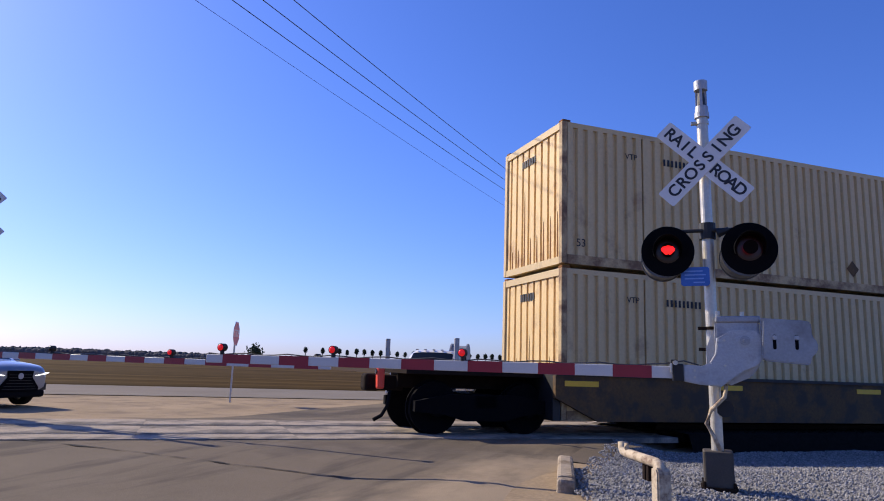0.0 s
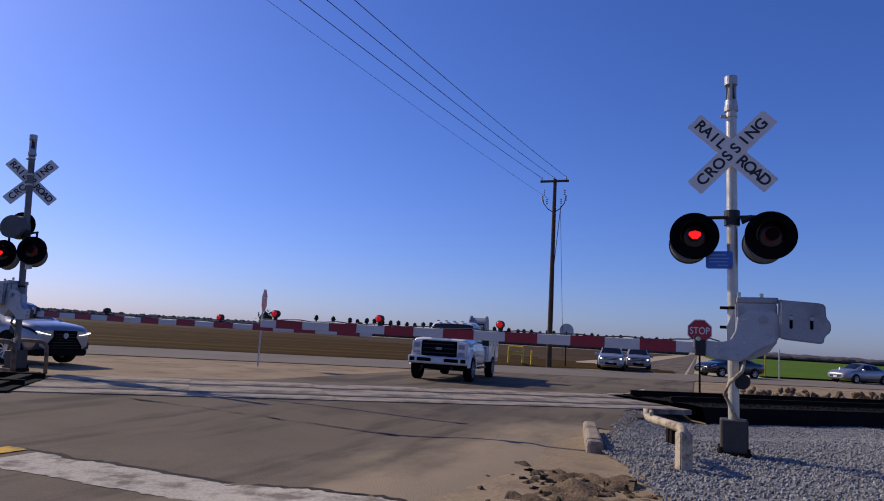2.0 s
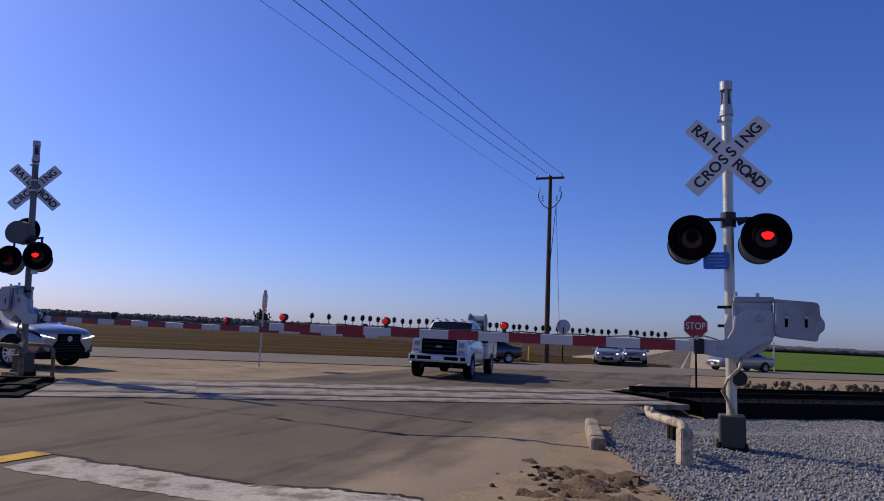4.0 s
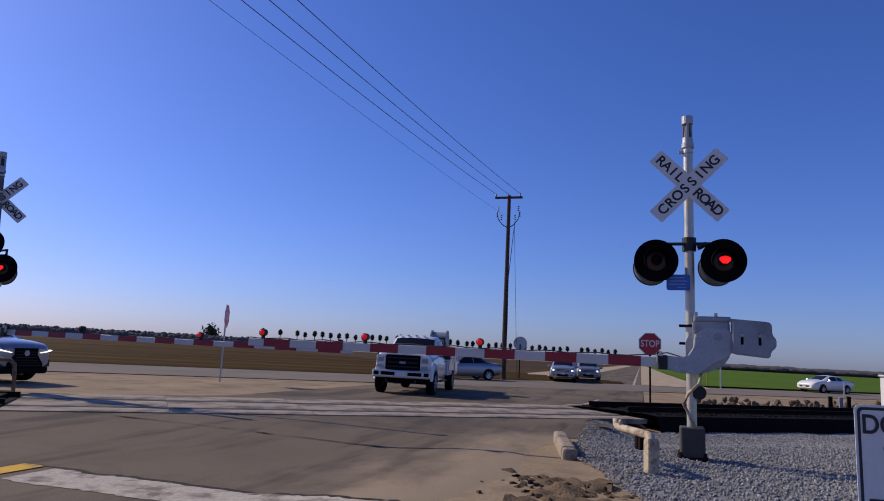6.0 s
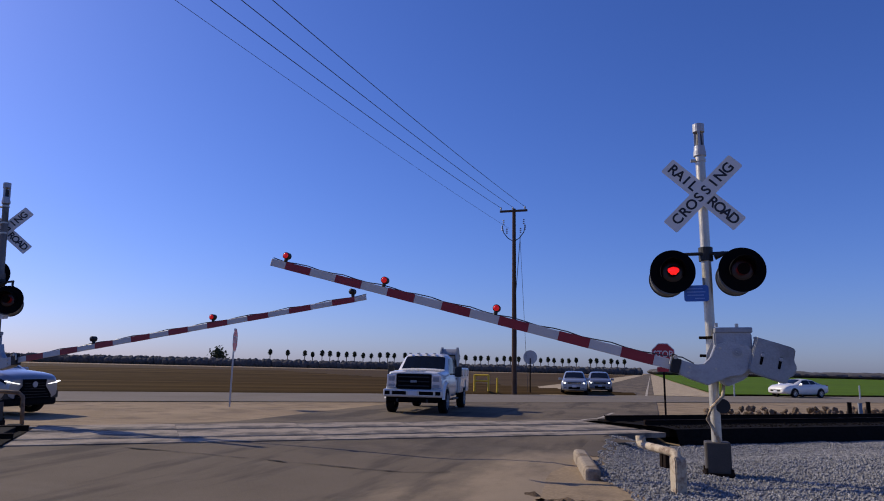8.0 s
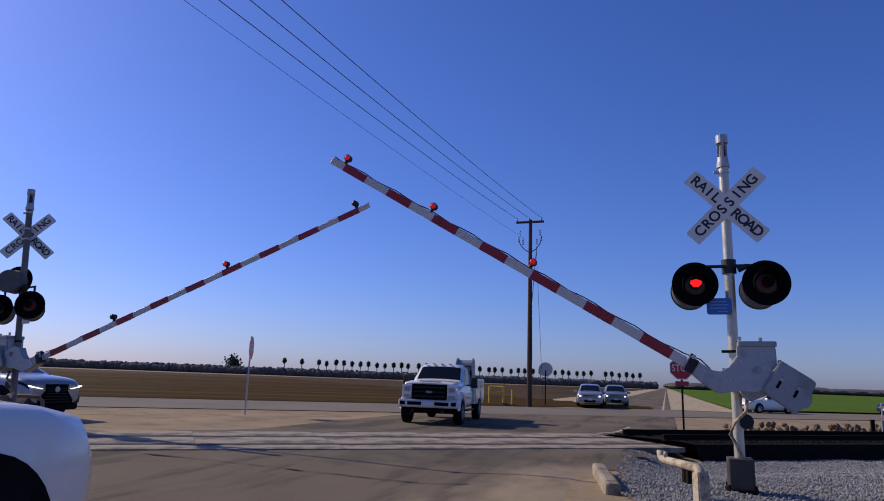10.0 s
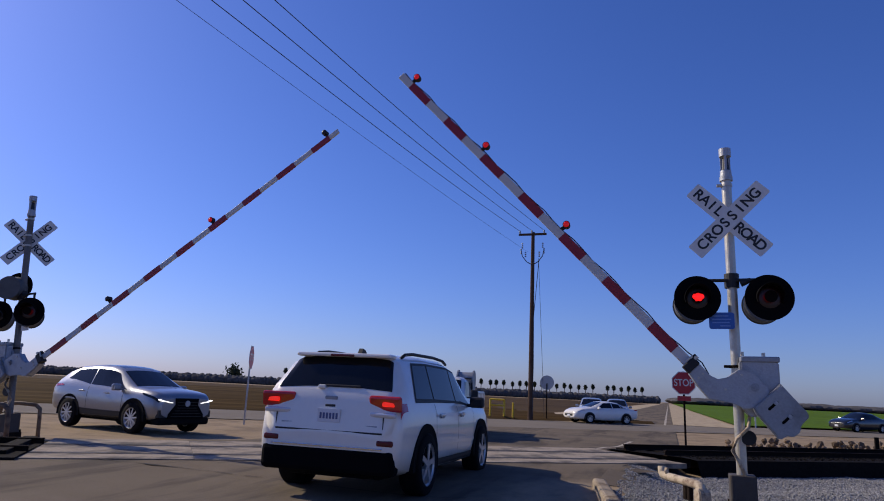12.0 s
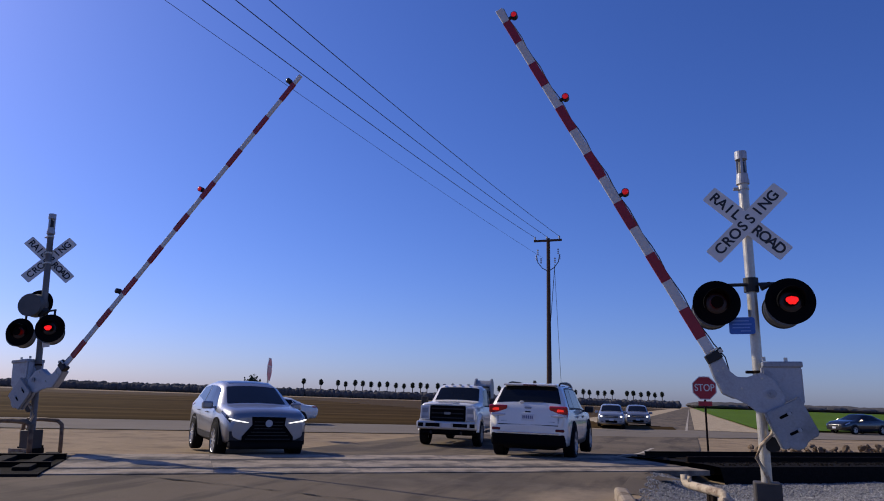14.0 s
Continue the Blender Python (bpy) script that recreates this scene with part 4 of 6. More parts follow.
def build_train():
    """The last well car, its trucks, and the boxes that it carries, in the track frame."""
    car = thing("well_car", TRACK, "dirty yellow well car carrying two stacked containers", "railway car")
    C = 6.47
    L = 21.6
    # side sills with sloping ends
    for y in (-1.38, 1.38):
        bm = bmesh.new()
        prism(bm, [(1.0, 0.72), (1.9, 0.30), (18.7, 0.30), (19.6, 0.72), (19.6, 1.12), (1.0, 1.12)], "y", C + y - 0.05, C + y + 0.05)
        part("side_sill", bm, CAR_YELLOW, car)
        bm = bmesh.new()
        prism(bm, [(1.0, 1.12), (19.6, 1.12), (19.6, 1.18), (1.0, 1.18)], "y", C + y - 0.1, C + y + 0.07)
        part("top_chord", bm, BLACK_PAINT, car)
        for x in (1.2, 4.6, 8.5, 12.5, 16.5):
            bm = bmesh.new()
            box(bm, (x + 0.35, C + y + (0.056 if y > 0 else -0.056), 0.98), (0.72, 0.008, 0.1))
            part("reflector", bm, REFLECT, car)
    bm = bmesh.new()
    box(bm, (10.3, C, 0.42), (12.8, 2.7, 0.1))
    part("well_floor", bm, BLACK_PAINT, car)
    for x in (1.08, 19.5):
        bm = bmesh.new()
        box(bm, (x, C, 0.72), (0.16, 2.66, 0.84))
        part("end_bulkhead", bm, BLACK_PAINT, car)
    for end in (0, 1):
        f = (lambda x: x) if not end else (lambda x: 20.6 - x)
        bm = bmesh.new()
        box(bm, (f(-0.15), C, 1.12), (3.1, 1.9, 0.12), bev=0.01)
        box(bm, (f(0.0), C, 0.95), (3.3, 0.5, 0.3), bev=0.01)
        part("end_platform", bm, RAIL_RUST, car, "rusty end platform")
        for y in (-0.9, 0.9):
            bm = bmesh.new()
            box(bm, (f(-0.75 if y < 0 else -1.55), C + y, 1.4), (0.09, 0.06, 0.66), bev=0.01)
            part("stanchion", bm, ALU_DARK, car)
        bm = bmesh.new()
        box(bm, (f(-1.8), C, 0.88), (0.6, 0.3, 0.28), bev=0.03)
        box(bm, (f(-2.1), C + 0.04, 0.88), (0.3, 0.36, 0.32), bev=0.06)
        part("coupler", bm, RAIL_RUST, car, "rusty coupler")
        bm = bmesh.new()
        tube(bm, [(f(-1.8), C - 0.3, 0.75), (f(-1.85), C - 0.3, 0.45), (f(-1.95), C - 0.32, 0.3), (f(-2.1), C - 0.33, 0.22)], 0.035, 8)
        part("air_hose", bm, TYRE, car, smooth=True)
        # truck
        bm = bmesh.new()
        for y in (-0.98, 0.98):
            prism(bm, [(f(a), b) for a, b in ((-1.55, 0.42), (-1.55, 0.6), (-0.9, 0.72), (0.5, 0.72), (1.15, 0.6), (1.15, 0.42), (0.55, 0.36), (0.2, 0.26), (-0.6, 0.26), (-0.95, 0.36))], "y", C + y - 0.07, C + y + 0.07)
        box(bm, (f(-0.2), C, 0.6), (0.45, 2.1, 0.25), bev=0.02)
        part("truck_frame", bm, FLAT_BLACK, car)
        for dx in (-1.1, 0.7):
            for y in (-0.72, 0.72):
                bm = bmesh.new()
                sg = 1 if y > 0 else -1
                cyl(bm, (f(dx), C + y - 0.065, 0.47), (f(dx), C + y + 0.065, 0.47), 0.46, n=36)
                cyl(bm, (f(dx), C + y - sg * 0.1, 0.47), (f(dx), C + y - sg * 0.06, 0.47), 0.5, n=36)
                cyl(bm, (f(dx), C + y, 0.47), (f(dx), C + y + sg * 0.3, 0.47), 0.14, n=16)
                part("wheel", bm, FLAT_BLACK, car, smooth=False)
    bm = bmesh.new()
    box(bm, (-2.0, C - 0.3, 0.98), (0.14, 0.16, 0.42), bev=0.03)
    d = part("end_of_train_device", bm, BRIGHT_RED, car, "orange-red end of train device")
    bm = bmesh.new()
    cyl(bm, (-2.09, C - 0.3, 1.08), (-2.07, C - 0.3, 1.08), 0.05, n=14)
    part("lens", bm, LAMP_GLASS, d)
    low = container(TRACK @ pose(1.2, C, 0.3), "lower tan ribbed steel container with rusty streaks in a railcar")
    up = container(TRACK @ pose(1.2, C, 3.24), "upper tan ribbed steel container with rusty streaks stacked on another")
    return car, low, up


# ---- pole, wires, signs ----
def build_pole():
    p = thing("utility_pole", pose(-8.42, 30.2, LOW + 0.05, 0, -0.3, 0), "tall dark wooden utility pole with crossarm and insulators", "utility pole")
    bm = bmesh.new()
    cyl(bm, (0, 0, -0.3), (0, 0, 11.1), 0.16, 0.105, n=16)
    part("pole", bm, POLE_WOOD, p, smooth=False)
    bm = bmesh.new()
    box(bm, (0, -0.14, 10.93), (1.7, 0.1, 0.13), bev=0.01)
    part("crossarm", bm, POLE_WOOD, p)
    for x in (-0.78, -0.05, 0.70):
        bm = bmesh.new()
        cyl(bm, (x, -0.14, 10.98), (x, -0.14, 11.1), 0.03, 0.05, n=10)
        cyl(bm, (x, -0.14, 11.1), (x, -0.14, 11.2), 0.06, 0.03, n=10)
        part("insulator", bm, ALU_DARK, p)
    for s in (-1, 1):
        bm = bmesh.new()
        tube(bm, [(0, -0.05, 9.05), (s * 0.35, -0.08, 9.25), (s * 0.62, -0.1, 9.6), (s * 0.7, -0.1, 10.0)], 0.028, 6)
        part("brace", bm, WIRE, p)
        for x, z in ((0.7, 9.75), (0.42, 9.55), (0.62, 10.1)):
            bm = bmesh.new()
            for k in range(3):
                cyl(bm, (s * x, -0.12, z + 0.12 * k), (s * x, -0.12, z + 0.06 + 0.12 * k), 0.06, 0.04, n=10)
            part("bushing", bm, ALU_DARK, p)
    bm = bmesh.new()
    tube(bm, [(0.12, -0.1, 0.2), (0.16, -0.12, 3), (0.13, -0.1, 6), (0.4, -0.1, 9.3)], 0.02, 6)
    part("riser_cable", bm, WIRE, p)
    bm = bmesh.new()
    tube(bm, [(0.25, 0.6, 9.6), (0.55, 1.5, 0.0)], 0.012, 5)
    part("guy_wire", bm, WIRE, p)
    for x, z, drop, r in ((-9.25, 11.05, 0.8, 0.012), (-8.5, 11.05, 0.8, 0.012), (-7.75, 11.05, 0.8, 0.012), (-8.75, 9.75, 0.5, 0.006)):
        bm = bmesh.new()
        pts = []
        for k in range(61):
            t = k / 60
            pts.append((x - 0.0705 * 62 * t, 30.1 - 62 * t, z - drop * 4 * t * (1 - t)))
        tube(bm, pts, r, 6)
        tagged(part("power_line", bm, WIRE, smooth=True), "thin black overhead power line with slight sag", "power line", "overhead lines")


def octagon_sign(m, name, face_mat, label, words, height, r=0.40, side_bar=False):
    s = thing(name, m, label, "stop sign", "stop signs")
    bm = bmesh.new()
    box(bm, (0, 0.03, height / 2 - 0.2), (0.06, 0.045, height + 0.35))
    part("post", bm, RAIL_RUST if words else SIGN_GREY, s)
    bm = bmesh.new()
    prism(bm, ngon(r, 8, math.pi / 8), "y", -0.004, 0.004)
    bm.transform(Matrix.Translation((0, 0, height - r)))
    pl = part("sign_plate", bm, SIGN_WHITE, s)
    for y0, y1 in ((-0.007, -0.0045),):
        bm = bmesh.new()
        prism(bm, ngon(r * 0.93, 8, math.pi / 8), "y", y0, y1)
        bm.transform(Matrix.Translation((0, 0, height - r)))
        part("red_face", bm, face_mat, pl)
    lettering("letters", "STOP", r * 0.80, Matrix.Translation((0, -0.009, height - r)) @ pose(0, 0, 0, 90, 0, 0), SIGN_WHITE, pl, 0.8, 0.004)
    if side_bar:
        bm = bmesh.new()
        box(bm, (0, -0.004, height - 2 * r - 0.1), (0.42, 0.006, 0.15))
        part("sub_plate", bm, SIGN_RED, s)
    return s


def build_signs():
    octagon_sign(pose(-0.33, 14.7, LOW + 0.08, 0, -0.7, 4), "stop_sign", SIGN_RED, "red stop sign on a thin rusty post", True, 2.36, 0.40, True)
    octagon_sign(pose(-14.25, 10.6, LOW, 0, -0.7, 113), "stop_sign", SIGN_FADED, "faded stop sign turned edge-on on a pale post", False, 2.62, 0.42)
    # notice beside the near mast
    s = thing("track_notice", pose(0.98, -4.55, 0, 0, -0.7, 4), "white notice telling drivers not to stop on tracks", "sign")
    bm = bmesh.new()
    prism(bm, rrect(0.64, 0.76, 0.035), "y", -0.003, 0.003)
    bm.transform(Matrix.Translation((0, 0, 0.63)))
    pl = part("sign_plate", bm, SIGN_WHITE, s)
    bm = bmesh.new()
    outer, inner = rrect(0.61, 0.73, 0.03), rrect(0.575, 0.695, 0.025)
    k = len(outer)
    vo = [bm.verts.new((a, -0.0045, b + 0.63)) for a, b in outer]
    vi = [bm.verts.new((a, -0.0045, b + 0.63)) for a, b in inner]
    for i in range(k):
        bm.faces.new((vo[i], vo[(i + 1) % k], vi[(i + 1) % k], vi[i]))
    part("border", bm, SIGN_BLACK, pl)
    for z, w in ((0.885, "DO NOT"), (0.71, "STOP"), (0.545, "ON"), (0.375, "TRACKS")):
        lettering("letters", w, 0.165, Matrix.Translation((0, -0.0055, z)) @ pose(0, 0, 0, 90, 0, 0), SIGN_BLACK, pl, 0.85, 0.003)
    bm = bmesh.new()
    box(bm, (0, 0.035, 0.45), (0.06, 0.05, 1.15))
    part("post", bm, SIGN_GREY, s)
    # round warning sign seen from behind
    s = thing("warning_sign", pose(-7.7, 31.5, LOW), "round grey back of a warning sign on a post", "sign")
    bm = bmesh.new()
    prism(bm, ngon(0.42, 28), "y", -0.004, 0.004)
    bm.transform(Matrix.Translation((0, 0, 2.2)))
    part("sign_plate", bm, SIGN_GREY, s)
    bm = bmesh.new()
    box(bm, (0, -0.03, 0.95), (0.06, 0.05, 2.4))
    part("post", bm, RAIL_RUST, s)
    # yellow pipe guard
    s = thing("pipe_guard", pose(-10.3, 29.8, LOW), "yellow pipe guard round a hydrant", "pipe guard")
    for x in (-0.42, 0.42):
        bm = bmesh.new()
        cyl(bm, (x, 0, -0.2), (x, 0, 1.1), 0.06, n=10)
        part("post", bm, YELLOW_PIPE, s)
    for z in (1.08, 0.75):
        bm = bmesh.new()
        cyl(bm, (-0.42, 0, z), (0.42, 0, z), 0.05, n=10)
        part("crossbar", bm, YELLOW_PIPE, s)
    bm = bmesh.new()
    cyl(bm, (0.9, 0.2, -0.2), (0.9, 0.2, 0.95), 0.06, n=10)
    part("bollard", bm, YELLOW_PIPE, s)
    # slim posts beyond the highway
    for x, y, h, mt, lb in ((4.6, 40.8, 1.9, SIGN_WHITE, "slim white marker post"), (3.9, 42.5, 1.7, YELLOW_PIPE, "slim yellow marker post"), (12.9, 44, 0.9, SIGN_WHITE, "short white marker post")):
        s = thing("marker_post", pose(x, y, LOW), lb, "marker post", "marker posts")
        bm = bmesh.new()
        box(bm, (0, 0, h / 2 - 0.1), (0.09, 0.03, h + 0.2), bev=0.01)
        part("post", bm, mt, s)
    for x, y in ((7.6, 15.9), (8.15, 16.3), (7.9, 16.4)):
        s = thing("timber_post", pose(x, y, LOW - 0.05), "weathered timber post beside the rubble", "post", "timber posts")
        bm = bmesh.new()
        cyl(bm, (0, 0, -0.2), (0, 0, 0.75), 0.06, 0.055, n=10)
        part("post", bm, POLE_WOOD, s)
    s = thing("equipment_cabinet", pose(8.4, 19.25, -0.3, 0, 0, 30), "pale metal equipment cabinet beside the track", "cabinet")
    bm = bmesh.new()
    box(bm, (0, 0, 0.75), (0.9, 0.7, 1.5), bev=0.02)
    b = part("body", bm, SIGN_WHITE, s)
    bm = bmesh.new()
    box(bm, (0, 0, 1.54), (1.0, 0.8, 0.08), bev=0.02)
    part("roof", bm, ALU, s)
    bm = bmesh.new()
    box(bm, (0, -0.355, 0.78), (0.74, 0.02, 1.25), bev=0.006)
    part("door", bm, SIGN_WHITE, s)
    # kerb stub
    bm = bmesh.new()
    box(bm, (0, 0, 0.02), (0.19, 2.0, 0.27), bev=0.04)
    k = part("kerb", bm, KERB)
    k.matrix_basis = pose(-1.64, 0.05, -0.03, 0, 3, 10)
    tagged(k, "short pale concrete kerb between road and gravel", "kerb")


# ---- vehicles: x forwards, y to the left, origin on the ground ----
class Shell:
    """A body lofted through cross-sections: x, underside, shoulder, top, half width, half width of the top."""

    def __init__(self, rows):
        self.rows = rows

    def at(self, x):
        r = self.rows
        x = min(max(x, r[0][0]), r[-1][0])
        for a, b in zip(r, r[1:]):
            if x <= b[0]:
                t = (x - a[0]) / max(1e-6, b[0] - a[0])
                return [p + (q - p) * t for p, q in zip(a, b)]
        return list(r[-1])

    def ring(self, x):
        _, zb, zs, zt, w, wt = self.at(x)
        h = zs - zb
        return [(w * 0.8, zb), (w * 0.955, zb + 0.06), (w * 0.99, zb + 0.3 * h), (w, zb + 0.55 * h), (w * 0.985, zs - 0.14 * h), (w * 0.94, zs),
                (wt + 0.03, zs + (zt - zs) * 0.86), (wt * 0.86, zt - 0.004), (wt * 0.45, zt + 0.018), (0, zt + 0.025)]

    def point(self, x, u, side, off=0.0):
        r = self.ring(x)
        k = min(int(u), len(r) - 2)
        t = u - k
        y, z = (r[k][0] + (r[k + 1][0] - r[k][0]) * t, r[k][1] + (r[k + 1][1] - r[k][1]) * t)
        dy, dz = r[k + 1][0] - r[k][0], r[k + 1][1] - r[k][1]
        n = Vector((0, dz, -dy)).normalized() if abs(dy) + abs(dz) > 1e-6 else Vector((0, 0, 1))
        return Vector((x, side * (y + n.y * off), z + n.z * off))

    def body(self):
        bm = bmesh.new()
        xs = []
        for a, b in zip(self.rows, self.rows[1:]):
            k = max(1, round((b[0] - a[0]) / 0.22))
            xs += [a[0] + (b[0] - a[0]) * i / k for i in range(k)]
        xs.append(self.rows[-1][0])
        rings = []
        for x in xs:
            r = self.ring(x)
            pts = [(y, z) for y, z in r] + [(-y, z) for y, z in r[-2::-1]]
            rings.append([bm.verts.new((x, y, z)) for y, z in pts])
        for a, b in zip(rings, rings[1:]):
            n = len(a)
            for k in range(n):
                bm.faces.new((a[k], b[k], b[(k + 1) % n], a[(k + 1) % n]))
        bm.faces.new(rings[0])
        bm.faces.new(rings[-1][::-1])
        bmesh.ops.recalc_face_normals(bm, faces=bm.faces)
        for f in bm.faces:
            f.smooth = len(f.verts) == 4
        return bm

    def patch(self, corners, side, off, nx=6, nu=4):
        """A panel over the body between four corners (x, u): rear low, front low, front high, rear high."""
        (x0, u0), (x1, u1), (x2, u2), (x3, u3) = corners
        bm = bmesh.new()
        g = []
        for i in range(nx + 1):
            a = i / nx
            row = []
            for j in range(nu + 1):
                b = j / nu
                x = (x0 + (x1 - x0) * a) * (1 - b) + (x3 + (x2 - x3) * a) * b
                u = (u0 + (u1 - u0) * a) * (1 - b) + (u3 + (u2 - u3) * a) * b
                row.append(bm.verts.new(self.point(x, u, side, off)))
            g.append(row)
        for i in range(nx):
            for j in range(nu):
                bm.faces.new((g[i][j], g[i + 1][j], g[i + 1][j + 1], g[i][j + 1]))
        return bm

    def screen(self, x0, x1, u0, off=0.008, n=10, inset=0.0):
        """Glass across the car between two stations."""
        bm = bmesh.new()
        g = []
        for i in range(7):
            x = x0 + (x1 - x0) * i / 6
            us = [u0 + (9 - u0) * k / n for k in range(n + 1)]
            pts = [self.point(x, u, 1, off) for u in us] + [self.point(x, u, -1, off) for u in us[-2::-1]]
            g.append([bm.verts.new(p) for p in pts])
        for a, b in zip(g, g[1:]):
            for k in range(len(a) - 1):
                bm.faces.new((a[k], a[k + 1], b[k + 1], b[k]))
        return bm


def wheel_mesh(r, w, spokes):
    """Tyre and rim, axle along y, outer face at -y."""
    tyre = bmesh.new()
    prof = [(r * 0.66, -w / 2), (r * 0.93, -w / 2), (r * 0.985, -w * 0.42), (r, -w * 0.25), (r, w * 0.25), (r * 0.985, w * 0.42), (r * 0.93, w / 2), (r * 0.66, w / 2)]
    n = 32
    rings = [[tyre.verts.new((p * math.cos(a), y, p * math.sin(a))) for p, y in prof] for a in [k * math.tau / n for k in range(n)]]
    for k in range(n):
        a, b = rings[k], rings[(k + 1) % n]
        for i in range(len(prof) - 1):
            tyre.faces.new((a[i], a[i + 1], b[i + 1], b[i]))
    rim = bmesh.new()
    cyl(rim, (0, -w * 0.1, 0), (0, w * 0.1, 0), r * 0.67, n=28)
    cyl(rim, (0, -w * 0.49, 0), (0, w * 0.0, 0), r * 0.15, r * 0.17, n=14)
    for k in range(spokes):
        m = pose(0, 0, 0, 0, 360 * k / spokes, 0)
        box(rim, (r * 0.38, -w * 0.455, 0), (r * 0.56, w * 0.05, r * (0.17 if spokes < 7 else 0.10)), m)
    n = 28
    ro = [[rim.verts.new((p * math.cos(a), y, p * math.sin(a))) for p, y in ((r * 0.62, -w * 0.42), (r * 0.68, -w * 0.505), (r * 0.68, w * 0.2))] for a in [k * math.tau / n for k in range(n)]]
    for k in range(n):
        a, b = ro[k], ro[(k + 1) % n]
        for i in range(2):
            rim.faces.new((a[i], a[i + 1], b[i + 1], b[i]))
    return tyre, rim


def add_wheels(v, xs, half, r, w, spokes, rim_mat, arch, arch_mat, arch_y):
    out = []
    for x in xs:
        for side in (-1, 1):
            tyre, rim = wheel_mesh(r, w, spokes)
            if side > 0:
                for b in (tyre, rim):
                    b.transform(pose(0, 0, 0, 0, 0, 180))
            wh = new("wheel")
            wh.parent = v
            wh.matrix_basis = pose(x, side * half, r)
            part("tyre", tyre, TYRE, wh, smooth=True)
            part("rim", rim, rim_mat, wh)
            out.append(wh)
            bm = bmesh.new()
            n = 18
            prev = None
            for k in range(n + 1):
                a = radians(-8 + 196 * k / n)
                c, s = math.cos(a), math.sin(a)
                cur = [bm.verts.new((x + q * c, side * yy, max(0.16, r + q * s))) for q, yy in ((r * 0.2, arch_y + 0.002), (r + 0.05, arch_y + 0.004), (r + 0.05 + arch, arch_y + 0.012), (r + 0.055 + arch, arch_y - 0.08))]
                if prev:
                    for i in range(3):
                        bm.faces.new((prev[i], cur[i], cur[i + 1], prev[i + 1]))
                prev = cur
            part("wheel_arch", bm, arch_mat, v, "black wheel arch")
    return out


def slab(name, c, s, mt, parent, bev=0.02, label="", m=None):
    bm = bmesh.new()
    box(bm, c, s, m, bev)
    return part(name, bm, mt, parent, label)


def mirrors(v, x, y, z, mt):
    for side in (-1, 1):
        bm = bmesh.new()
        box(bm, (x, side * (y + 0.12), z), (0.12, 0.24, 0.17), bev=0.04)
        box(bm, (x + 0.02, side * (y - 0.02), z - 0.05), (0.06, 0.14, 0.05), bev=0.01)
        part("mirror", bm, mt, v)


def plate(v, x, z, nx):
    p = slab("number_plate", (x, 0, z), (0.014, 0.31, 0.16), PLATE, v, 0.004, "pale number plate with dark bars")
    for k in range(6):
        bm = bmesh.new()
        box(bm, (x + nx * 0.009, -0.11 + 0.044 * k, z - 0.005), (0.004, 0.026, 0.07))
        part("plate_bar", bm, PLATE_MARK, p)


def seams(v, shell, xs, side_list=(-1, 1)):
    for x, u0, u1 in xs:
        for side in side_list:
            part("door_seam", shell.patch(((x - 0.006, u0), (x + 0.006, u0), (x + 0.006, u1), (x - 0.006, u1)), side, 0.004, 1, 8), TRIM_BLACK, v)


